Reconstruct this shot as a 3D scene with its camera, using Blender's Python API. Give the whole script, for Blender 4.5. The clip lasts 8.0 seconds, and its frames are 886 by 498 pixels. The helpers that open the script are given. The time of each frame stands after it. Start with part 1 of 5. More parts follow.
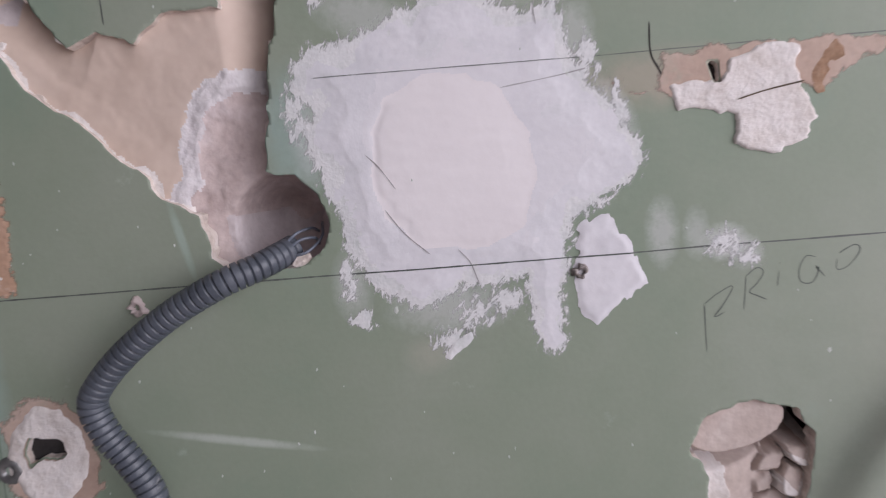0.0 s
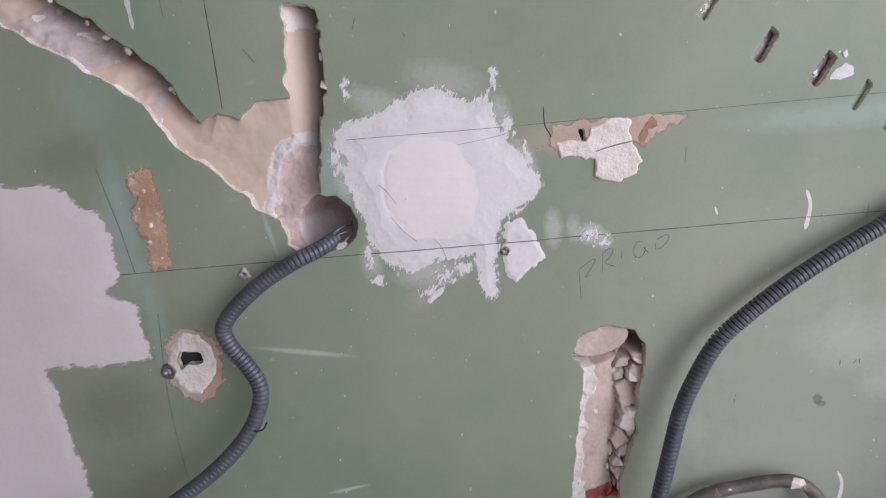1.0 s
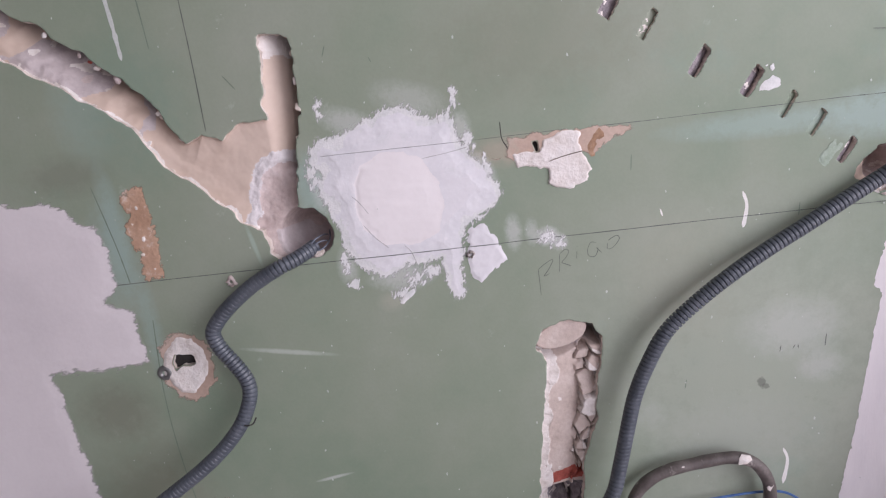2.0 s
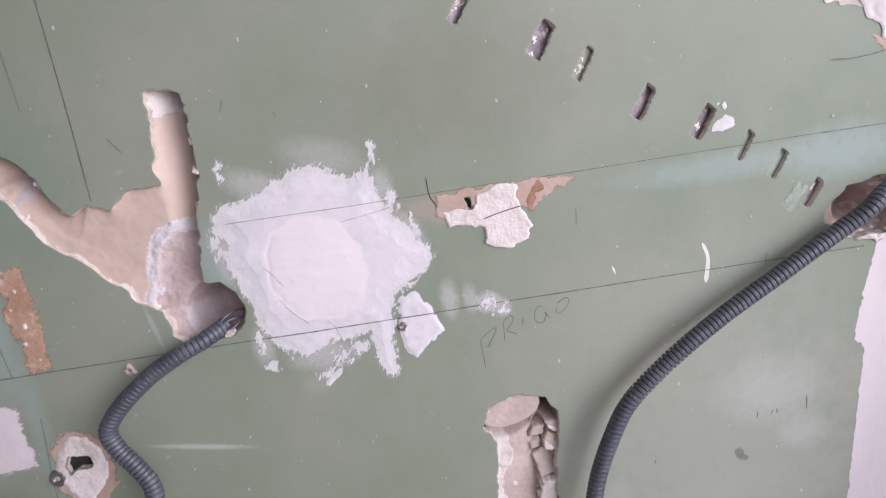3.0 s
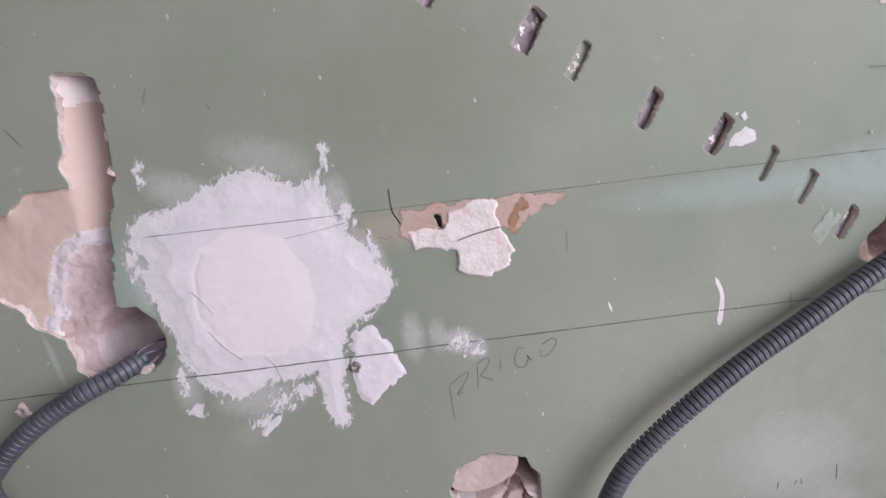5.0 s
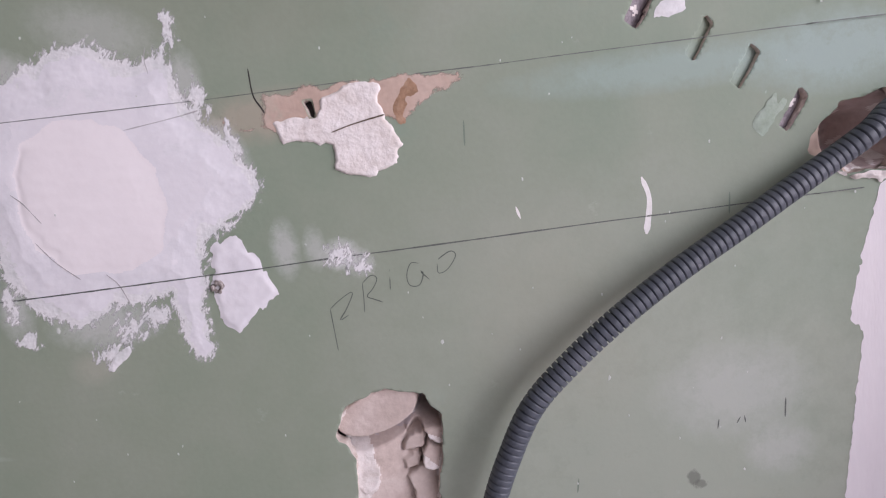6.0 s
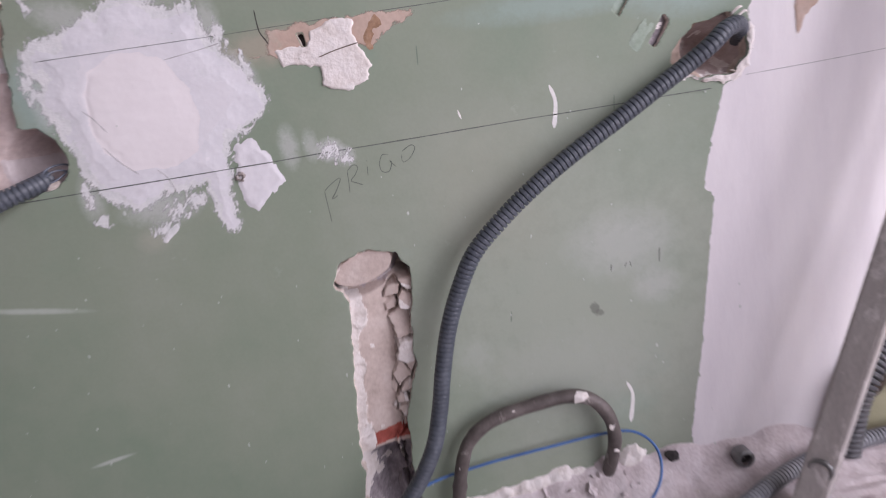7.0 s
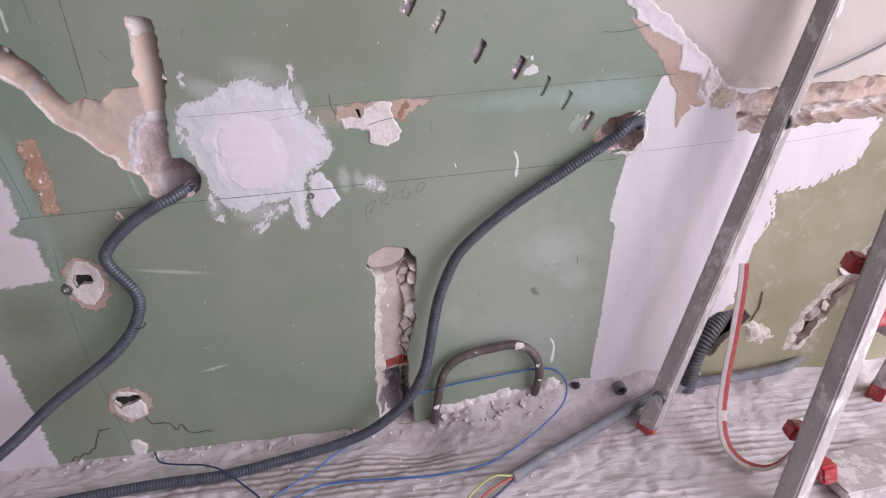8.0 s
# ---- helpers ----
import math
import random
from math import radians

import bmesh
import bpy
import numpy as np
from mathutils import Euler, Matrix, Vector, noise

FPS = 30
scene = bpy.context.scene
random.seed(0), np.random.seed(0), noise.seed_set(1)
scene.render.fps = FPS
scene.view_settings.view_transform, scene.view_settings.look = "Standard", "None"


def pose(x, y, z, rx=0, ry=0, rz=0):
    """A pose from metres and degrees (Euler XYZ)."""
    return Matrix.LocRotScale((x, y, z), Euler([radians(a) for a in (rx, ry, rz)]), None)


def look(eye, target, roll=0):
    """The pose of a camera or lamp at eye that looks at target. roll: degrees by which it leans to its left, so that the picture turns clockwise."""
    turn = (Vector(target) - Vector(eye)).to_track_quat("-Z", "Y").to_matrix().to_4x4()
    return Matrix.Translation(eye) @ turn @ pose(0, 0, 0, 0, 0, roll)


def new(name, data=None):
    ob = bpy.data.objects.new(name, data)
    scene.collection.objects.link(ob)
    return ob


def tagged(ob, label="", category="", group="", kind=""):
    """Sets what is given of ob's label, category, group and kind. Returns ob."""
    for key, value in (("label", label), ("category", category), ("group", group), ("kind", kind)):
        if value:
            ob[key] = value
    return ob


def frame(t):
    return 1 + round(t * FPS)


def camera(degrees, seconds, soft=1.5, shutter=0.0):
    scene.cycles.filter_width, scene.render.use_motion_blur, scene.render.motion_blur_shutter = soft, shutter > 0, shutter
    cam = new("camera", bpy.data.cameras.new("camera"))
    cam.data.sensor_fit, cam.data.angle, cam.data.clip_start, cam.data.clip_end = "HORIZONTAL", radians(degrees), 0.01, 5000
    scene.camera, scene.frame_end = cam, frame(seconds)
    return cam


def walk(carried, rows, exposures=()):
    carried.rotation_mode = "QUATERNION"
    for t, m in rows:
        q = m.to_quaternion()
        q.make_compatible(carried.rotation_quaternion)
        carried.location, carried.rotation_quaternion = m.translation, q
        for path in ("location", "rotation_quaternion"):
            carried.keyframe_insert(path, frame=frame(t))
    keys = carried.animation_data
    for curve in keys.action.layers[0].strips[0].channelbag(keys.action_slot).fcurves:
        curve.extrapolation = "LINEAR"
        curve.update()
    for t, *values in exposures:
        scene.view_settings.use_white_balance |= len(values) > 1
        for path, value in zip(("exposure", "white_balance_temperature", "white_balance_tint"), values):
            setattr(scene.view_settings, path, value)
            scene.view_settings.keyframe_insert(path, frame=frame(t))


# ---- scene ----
cam = camera(76.0, 8.0, soft=1.1, shutter=0.2)
PATH = [
    (0, (-0.07, -0.357, 0.462), (-0.157, 1.622, 0.182), -4.9),
    (0.5, (-0.042, -0.492, 0.497), (-0.163, 1.472, 0.141), -5.2),
    (1, (-0.034, -0.597, 0.535), (-0.143, 1.35, 0.09), -5.5),
    (1.2, (-0.03, -0.62, 0.529), (-0.145, 1.322, 0.06), -5.3),
    (2.3, (0.022, -0.647, 0.577), (-0.068, 1.3, 0.128), -7.7),
    (2.5, (0.036, -0.626, 0.59), (-0.039, 1.326, 0.159), -8.0),
    (3, (0.065, -0.561, 0.57), (0.025, 1.404, 0.199), -9.2),
    (3.5, (0.084, -0.516, 0.634), (0.071, 1.469, 0.391), -7.9),
    (4, (0.074, -0.501, 0.622), (0.051, 1.485, 0.384), -7.5),
    (4.5, (0.068, -0.482, 0.6), (0.034, 1.498, 0.322), -7.5),
    (5, (0.087, -0.469, 0.549), (0.085, 1.511, 0.268), -7.2),
    (5.2, (0.119, -0.465, 0.521), (0.117, 1.506, 0.182), -7.5),
    (6.3, (0.171, -0.396, 0.434), (0.208, 1.582, 0.144), -7.6),
    (6.5, (0.182, -0.396, 0.42), (0.205, 1.579, 0.105), -8.4),
    (7, (0.169, -0.57, 0.426), (0.221, 1.37, -0.058), -9.4),
    (7.2, (0.168, -0.69, 0.48), (0.238, 1.236, -0.055), -8.9),
    (7.5, (0.147, -0.791, 0.544), (0.199, 1.117, -0.054), -8.4),
    (8, (0.15, -0.848, 0.609), (0.241, 1.016, -0.111), -5.1),
]
walk(cam, [(t, look(eye, target, roll)) for t, eye, target, roll in PATH],
     [(0.0, -0.05, 6500, 5), (0.5, 0.03, 6500, 3), (1.0, 0.11, 6500, 3), (2.5, 0.27, 6500, 9), (3.5, 0.45, 6500, 10), (4.0, 0.27, 6500, 11), (4.5, 0.19, 6500, 11), (5.2, 0.17, 6500, 11), (6.5, 0.07, 6500, 10), (7.2, 0.07, 6500, 10), (8.0, 0.10, 6500, 10)])

# ---- world, window light, added fill ----
world = bpy.data.worlds.new("world")
scene.world = world
world.use_nodes = True
wn = world.node_tree.nodes
sky = wn.new("ShaderNodeTexSky")
sky.sky_type = "NISHITA"
sky.sun_disc = False
sky.sun_elevation, sky.sun_rotation = radians(40), radians(120)
wn["Background"].inputs["Strength"].default_value = 0.10
world.node_tree.links.new(sky.outputs[0], wn["Background"].inputs["Color"])


def area_lamp(name, eye, target, wide, high, watts, colour):
    lamp = bpy.data.lights.new(name, "AREA")
    lamp.shape, lamp.size, lamp.size_y = "RECTANGLE", wide, high
    lamp.energy, lamp.color = watts, colour
    ob = new(name, lamp)
    ob.matrix_world = look(eye, target)
    return ob


DAY = (1.0, 0.925, 1.075)
area_lamp("window_and_fill", (1.78, -1.22, 0.80), (0.5, -0.80, 0.56), 2.15, 1.6, 55, DAY)
# Unseen fill lamp, added behind the camera to soften the ladder's shadow.
area_lamp("window_and_fill", (1.27, -2.98, 1.10), (0.85, -1.0, 0.75), 0.8, 1.5, 12, DAY)

# ---- materials ----


def material(name, colours, rough=0.8, scale=30.0, fine=400.0, bump=0.15, metal=0.0, bump_dist=0.002, detail=6.0, vary=0.0, stretch=(1, 1, 1), fine_amount=0.25):
    """Three colours mixed by a broad noise, a fine noise over them, and relief from both."""
    m = bpy.data.materials.new(name)
    m.use_nodes = True
    n, l = m.node_tree.nodes, m.node_tree.links
    b = n["Principled BSDF"]
    co = n.new("ShaderNodeNewGeometry")
    mp = n.new("ShaderNodeMapping")
    mp.inputs["Scale"].default_value = stretch
    l.new(co.outputs["Position"], mp.inputs["Vector"])
    a = n.new("ShaderNodeTexNoise")
    a.inputs["Scale"].default_value, a.inputs["Detail"].default_value, a.inputs["Roughness"].default_value = scale, detail, 0.62
    f = n.new("ShaderNodeTexNoise")
    f.inputs["Scale"].default_value, f.inputs["Detail"].default_value = fine, 4.0
    l.new(mp.outputs[0], a.inputs["Vector"])
    l.new(mp.outputs[0], f.inputs["Vector"])
    r = n.new("ShaderNodeValToRGB")
    e = r.color_ramp.elements
    e[0].position, e[1].position = 0.32, 0.70
    e[0].color, e[1].color = (*colours[0], 1), (*colours[-1], 1)
    if len(colours) > 2:
        k = e.new(0.5)
        k.color = (*colours[1], 1)
    l.new(a.outputs["Fac"], r.inputs[0])
    mix = n.new("ShaderNodeMix")
    mix.data_type, mix.blend_type = "RGBA", "OVERLAY"
    mix.inputs["Factor"].default_value = fine_amount
    l.new(r.outputs[0], mix.inputs["A"])
    l.new(f.outputs["Fac"], mix.inputs["B"])
    last = mix.outputs["Result"]
    if vary:
        oi = n.new("ShaderNodeObjectInfo")
        hs = n.new("ShaderNodeHueSaturation")
        ma = n.new("ShaderNodeMapRange")
        ma.inputs["To Min"].default_value, ma.inputs["To Max"].default_value = 1 - vary, 1 + vary
        l.new(oi.outputs["Random"], ma.inputs["Value"])
        l.new(ma.outputs[0], hs.inputs["Value"])
        l.new(last, hs.inputs["Color"])
        last = hs.outputs[0]
    l.new(last, b.inputs["Base Color"])
    b.inputs["Metallic"].default_value = metal
    rr = n.new("ShaderNodeMapRange")
    rr.inputs["To Min"].default_value, rr.inputs["To Max"].default_value = max(rough - 0.12, 0.05), min(rough + 0.12, 1)
    l.new(f.outputs["Fac"], rr.inputs["Value"])
    l.new(rr.outputs[0], b.inputs["Roughness"])
    add = n.new("ShaderNodeMath")
    add.operation = "ADD"
    l.new(a.outputs["Fac"], add.inputs[0])
    l.new(f.outputs["Fac"], add.inputs[1])
    bp = n.new("ShaderNodeBump")
    bp.inputs["Strength"].default_value, bp.inputs["Distance"].default_value = bump, bump_dist
    l.new(add.outputs[0], bp.inputs["Height"])
    l.new(bp.outputs[0], b.inputs["Normal"])
    return m


def dusty(m, colour, scale, low, high, amount, stretch=(1, 1, 1)):
    """Pale dust and smears laid over a material's colour by a second noise."""
    n, l = m.node_tree.nodes, m.node_tree.links
    b = n["Principled BSDF"]
    was = b.inputs["Base Color"].links[0].from_socket
    co = n.new("ShaderNodeNewGeometry")
    mp = n.new("ShaderNodeMapping")
    mp.inputs["Scale"].default_value = stretch
    l.new(co.outputs["Position"], mp.inputs["Vector"])
    t = n.new("ShaderNodeTexNoise")
    t.inputs["Scale"].default_value, t.inputs["Detail"].default_value, t.inputs["Roughness"].default_value = scale, 9.0, 0.7
    l.new(mp.outputs[0], t.inputs["Vector"])
    mr = n.new("ShaderNodeMapRange")
    mr.inputs["From Min"].default_value, mr.inputs["From Max"].default_value = low, high
    mr.inputs["To Max"].default_value = amount
    l.new(t.outputs["Fac"], mr.inputs["Value"])
    mix = n.new("ShaderNodeMix")
    mix.data_type = "RGBA"
    l.new(mr.outputs[0], mix.inputs["Factor"])
    l.new(was, mix.inputs["A"])
    mix.inputs["B"].default_value = (*colour, 1)
    l.new(mix.outputs["Result"], b.inputs["Base Color"])
    return m


def rub_light_spot(m, x, z, rx, rz, colour, amount, scale=70, turn=0.0):
    """A soft spot of another colour on the wall, broken up by noise."""
    n, l = m.node_tree.nodes, m.node_tree.links
    b = n["Principled BSDF"]
    was = b.inputs["Base Color"].links[0].from_socket
    co = n.new("ShaderNodeNewGeometry")
    mp = n.new("ShaderNodeMapping")
    mp.vector_type = "TEXTURE"
    mp.inputs["Location"].default_value = (x, 0, z)
    mp.inputs["Rotation"].default_value = (0, turn, 0)
    mp.inputs["Scale"].default_value = (rx, 1, rz)
    l.new(co.outputs["Position"], mp.inputs["Vector"])
    g = n.new("ShaderNodeTexGradient")
    g.gradient_type = "SPHERICAL"
    l.new(mp.outputs[0], g.inputs["Vector"])
    t = n.new("ShaderNodeTexNoise")
    t.inputs["Scale"].default_value, t.inputs["Detail"].default_value, t.inputs["Roughness"].default_value = scale, 8.0, 0.7
    l.new(co.outputs["Position"], t.inputs["Vector"])
    k = n.new("ShaderNodeMath")
    k.operation = "MULTIPLY"
    l.new(g.outputs["Fac"], k.inputs[0])
    l.new(t.outputs["Fac"], k.inputs[1])
    mr = n.new("ShaderNodeMapRange")
    mr.inputs["From Min"].default_value, mr.inputs["From Max"].default_value, mr.inputs["To Max"].default_value = (0.19, 0.29, amount) if scale > 150 else (0.08, 0.36, amount)
    l.new(k.outputs[0], mr.inputs["Value"])
    mix = n.new("ShaderNodeMix")
    mix.data_type = "RGBA"
    l.new(mr.outputs[0], mix.inputs["Factor"])
    l.new(was, mix.inputs["A"])
    mix.inputs["B"].default_value = (*colour, 1)
    l.new(mix.outputs["Result"], b.inputs["Base Color"])
    return m


GREEN = dusty(dusty(material("green_board_paper", [(0.20, 0.26, 0.188), (0.25, 0.292, 0.222), (0.30, 0.328, 0.268)], 0.62, 3.2, 260, 0.05, fine_amount=0.06),
                    (0.55, 0.58, 0.54), 30, 0.64, 0.80, 0.5), (0.20, 0.31, 0.25), 4.5, 0.58, 0.72, 0.4)
WHITISH, TURQUOISE, DRAB = (0.58, 0.59, 0.58), (0.29, 0.375, 0.335), (0.20, 0.205, 0.15)
# Rubs and stains; broad pale spot and low-left DRAB also paint in uneven light.
for spot in ((0.052, 0.411, 0.014, 0.030, WHITISH, 0.5, 130), (0.073, 0.409, 0.011, 0.022, WHITISH, 0.42, 130), (0.091, 0.402, 0.020, 0.016, WHITISH, 0.8, 130), (0.104, 0.394, 0.014, 0.014, WHITISH, 0.5, 130), (0.33, 0.20, 0.34, 0.30, (0.40, 0.43, 0.37), 0.45, 40), (0.372, 0.258, 0.085, 0.055, WHITISH, 0.3, 90), (0.405, 0.205, 0.040, 0.030, WHITISH, 0.3, 110), (0.336, 0.190, 0.009, 0.012, (0.11, 0.12, 0.10), 0.65, 210), (0.341, 0.184, 0.010, 0.007, (0.11, 0.12, 0.10), 0.6, 210),
             (-0.100, 0.342, 0.024, 0.017, (0.45, 0.42, 0.36), 0.3), (0.34, 0.502, 0.16, 0.022, TURQUOISE, 0.7), (0.46, 0.500, 0.10, 0.040, TURQUOISE, 0.9), (-0.175, 0.49, 0.030, 0.060, TURQUOISE, 0.8), (-0.425, 0.43, 0.040, 0.10, TURQUOISE, 0.5),
             (-0.42, 0.60, 0.05, 0.08, TURQUOISE, 0.4), (0.06, 0.505, 0.10, 0.025, (0.40, 0.34, 0.27), 0.6), (0.10, 0.62, 0.20, 0.10, DRAB, 0.35), (0.24, 0.33, 0.10, 0.12, (0.34, 0.35, 0.28), 0.4), (-0.455, 0.535, 0.075, 0.035, (0.17, 0.18, 0.14), 0.45), (-0.47, 0.235, 0.075, 0.060, (0.17, 0.17, 0.13), 0.55), (-0.36, 0.60, 0.10, 0.12, (0.19, 0.27, 0.21), 0.5), (-0.415, 0.46, 0.022, 0.11, TURQUOISE, 0.8), (-0.40, 0.34, 0.018, 0.12, TURQUOISE, 0.6),
             (-0.45, 0.10, 0.12, 0.14, DRAB, 0.5), (0.30, 0.12, 0.15, 0.08, (0.37, 0.40, 0.35), 0.4), (0.20, 0.16, 0.03, 0.03, (0.40, 0.43, 0.38), 0.5), (-0.25, 0.52, 0.04, 0.03, (0.36, 0.42, 0.36), 0.3)):
    rub_light_spot(GREEN, *spot)
for spot in ((-0.236, 0.292, 0.080, 0.0050, (0.46, 0.50, 0.45), 0.75, 60, 0.17), (-0.208, 0.112, 0.034, 0.0035, (0.50, 0.53, 0.49), 0.8, 60, -0.17), (-0.253, 0.430, 0.0045, 0.036, (0.36, 0.44, 0.38), 0.8, 60, -0.2),
             (-0.120, 0.556, 0.050, 0.022, WHITISH, 0.45, 140, 0.4), (-0.050, 0.574, 0.060, 0.026, WHITISH, 0.3, 140, 0.3), (-0.085, 0.374, 0.055, 0.026, WHITISH, 0.5, 140), (-0.146, 0.392, 0.018, 0.032, WHITISH, 0.45, 140),
             (0.026, 0.488, 0.014, 0.032, WHITISH, 0.45, 140, -0.5), (0.004, 0.535, 0.016, 0.030, WHITISH, 0.45, 140), (-0.164, 0.490, 0.016, 0.045, WHITISH, 0.4, 140)):
    rub_light_spot(GREEN, *spot)
OLIVE = dusty(material("olive_board_paper", [(0.26, 0.25, 0.145), (0.32, 0.305, 0.195), (0.39, 0.36, 0.26)], 0.65, 5, 260, 0.06, fine_amount=0.08),
              (0.62, 0.57, 0.50), 22, 0.56, 0.74, 0.7)
PLASTER = material("white_plaster", [(0.625, 0.615, 0.645), (0.69, 0.675, 0.70), (0.75, 0.73, 0.75)], 0.85, 9, 180, 0.10, fine_amount=0.12)
SKIM = dusty(material("worn_thin_skim", [(0.63, 0.625, 0.65), (0.685, 0.675, 0.70), (0.74, 0.725, 0.75)], 0.85, 22, 300, 0.08, fine_amount=0.15),
             (0.50, 0.53, 0.505), 30, 0.54, 0.72, 0.35, (0.5, 1, 1.6))
SMEAR = dusty(material("thin_white_smear", [(0.60, 0.61, 0.61), (0.68, 0.68, 0.68), (0.74, 0.73, 0.73)], 0.85, 60, 400, 0.2, fine_amount=0.15),
              (0.42, 0.46, 0.41), 55, 0.55, 0.78, 0.55)
PUCK = material("smooth_plaster_plug", [(0.74, 0.70, 0.705), (0.775, 0.735, 0.74), (0.81, 0.77, 0.775)], 0.8, 10, 220, 0.05, fine_amount=0.06)
CHIP = material("broken_plaster", [(0.60, 0.54, 0.50), (0.74, 0.69, 0.66), (0.80, 0.76, 0.74)], 0.9, 60, 300, 0.5, fine_amount=0.2)
CORE = material("gypsum_core", [(0.50, 0.42, 0.37), (0.66, 0.58, 0.52), (0.78, 0.72, 0.68)], 0.92, 90, 500, 0.5, fine_amount=0.25)
TAN = dusty(material("tan_backing", [(0.52, 0.402, 0.328), (0.58, 0.462, 0.386), (0.625, 0.512, 0.438)], 0.8, 7, 160, 0.04, fine_amount=0.08),
            (0.72, 0.62, 0.56), 20, 0.62, 0.74, 0.5)
CLAY = material("pale_channel_bed", [(0.47, 0.385, 0.34), (0.54, 0.45, 0.405), (0.60, 0.515, 0.47)], 0.85, 25, 200, 0.3, fine_amount=0.15)
MAUVE = material("mauve_plaster", [(0.42, 0.36, 0.36), (0.50, 0.44, 0.44), (0.57, 0.51, 0.51)], 0.88, 40, 220, 0.3, fine_amount=0.15)
GREYP = material("grey_rough_plaster", [(0.54, 0.50, 0.505), (0.63, 0.595, 0.60), (0.71, 0.68, 0.685)], 0.9, 45, 220, 0.6, fine_amount=0.2)
BORE = material("bored_masonry", [(0.43, 0.345, 0.325), (0.54, 0.45, 0.43), (0.64, 0.565, 0.565)], 0.9, 28, 160, 0.6, fine_amount=0.25)
# Gypsum darkened well below its own colour, with the recess shade painted in.
DENT = material("gypsum_with_shade", [(0.17, 0.15, 0.165), (0.27, 0.24, 0.255), (0.40, 0.365, 0.375)], 0.9, 110, 400, 0.5, fine_amount=0.25)
PINK = dusty(material("torn_pink_paper", [(0.42, 0.30, 0.24), (0.49, 0.37, 0.305), (0.55, 0.44, 0.38)], 0.85, 16, 220, 0.15, fine_amount=0.15),
             (0.36, 0.36, 0.29), 24, 0.55, 0.70, 0.6)
ORANGE = dusty(material("torn_orange_paper", [(0.38, 0.235, 0.155), (0.46, 0.30, 0.21), (0.50, 0.35, 0.26)], 0.85, 30, 260, 0.3, fine_amount=0.2),
               (0.66, 0.56, 0.50), 60, 0.55, 0.66, 0.8)
BROWN = material("brown_layer", [(0.21, 0.125, 0.075), (0.33, 0.20, 0.125), (0.44, 0.30, 0.21)], 0.85, 80, 300, 0.4)
LILAC = dusty(material("lilac_wall_paint", [(0.60, 0.56, 0.575), (0.655, 0.61, 0.625), (0.71, 0.665, 0.68)], 0.8, 4, 200, 0.08, fine_amount=0.06),
              (0.50, 0.42, 0.43), 9, 0.60, 0.80, 0.3, (3, 1, 0.5))
LIMEWASH = dusty(material("cream_wall_paint", [(0.53, 0.47, 0.425), (0.585, 0.525, 0.48), (0.63, 0.575, 0.53)], 0.8, 4, 200, 0.08, fine_amount=0.06),
                 (0.45, 0.36, 0.305), 9, 0.60, 0.80, 0.35, (3, 1, 0.5))
BAND = dusty(material("joint_filler", [(0.70, 0.665, 0.685), (0.76, 0.725, 0.74), (0.81, 0.775, 0.78)], 0.8, 6, 220, 0.10, fine_amount=0.06, stretch=(2.5, 1, 0.5)),
             (0.62, 0.54, 0.52), 7, 0.60, 0.80, 0.35, (5, 1, 0.6))
CONDUIT = dusty(material("grey_conduit", [(0.054, 0.062, 0.078), (0.074, 0.084, 0.103), (0.098, 0.108, 0.129)], 0.42, 40, 500, 0.05, fine_amount=0.15),
                (0.42, 0.40, 0.40), 70, 0.66, 0.78, 0.8)
BROWNISH = material("rusty_screw", [(0.10, 0.085, 0.08), (0.22, 0.19, 0.175), (0.46, 0.42, 0.40)], 0.7, 300, 600, 0.4)
PALE = dusty(material("dusty_conduit", [(0.19, 0.195, 0.215), (0.24, 0.245, 0.265), (0.29, 0.29, 0.30)], 0.55, 30, 400, 0.1, fine_amount=0.2),
             (0.50, 0.46, 0.44), 30, 0.56, 0.72, 0.7)
BLACK = dusty(material("black_sleeve", [(0.035, 0.035, 0.042), (0.06, 0.06, 0.068), (0.085, 0.083, 0.088)], 0.5, 40, 400, 0.1), (0.30, 0.28, 0.27), 45, 0.62, 0.75, 0.6)
LEAD = dusty(material("old_pipe", [(0.075, 0.062, 0.058), (0.12, 0.102, 0.096), (0.18, 0.155, 0.147)], 0.55, 35, 300, 0.3, metal=0.2),
             (0.55, 0.50, 0.47), 38, 0.58, 0.68, 0.8)
WIREGREY = material("grey_blue_wire", [(0.12, 0.14, 0.18), (0.19, 0.21, 0.25)], 0.45, 60, 500, 0.03)
BLUE = material("blue_wire", [(0.035, 0.10, 0.30), (0.055, 0.14, 0.37), (0.09, 0.19, 0.42)], 0.4, 60, 500, 0.03)
NAVY = material("navy_wire", [(0.03, 0.045, 0.11), (0.05, 0.07, 0.15)], 0.45, 60, 500, 0.03)
REDW = material("red_wire", [(0.40, 0.07, 0.05), (0.46, 0.11, 0.07)], 0.4, 60, 500, 0.03)
YELLOW = material("yellow_green_wire", [(0.36, 0.38, 0.14), (0.44, 0.42, 0.17)], 0.4, 30, 500, 0.03)
REDP = dusty(material("red_plastic", [(0.36, 0.04, 0.045), (0.44, 0.055, 0.06), (0.50, 0.09, 0.09)], 0.38, 40, 400, 0.06), (0.62, 0.50, 0.47), 50, 0.54, 0.72, 0.75)
RUST = material("red_primer_ring", [(0.24, 0.05, 0.035), (0.36, 0.08, 0.06), (0.45, 0.16, 0.12)], 0.7, 70, 300, 0.3)
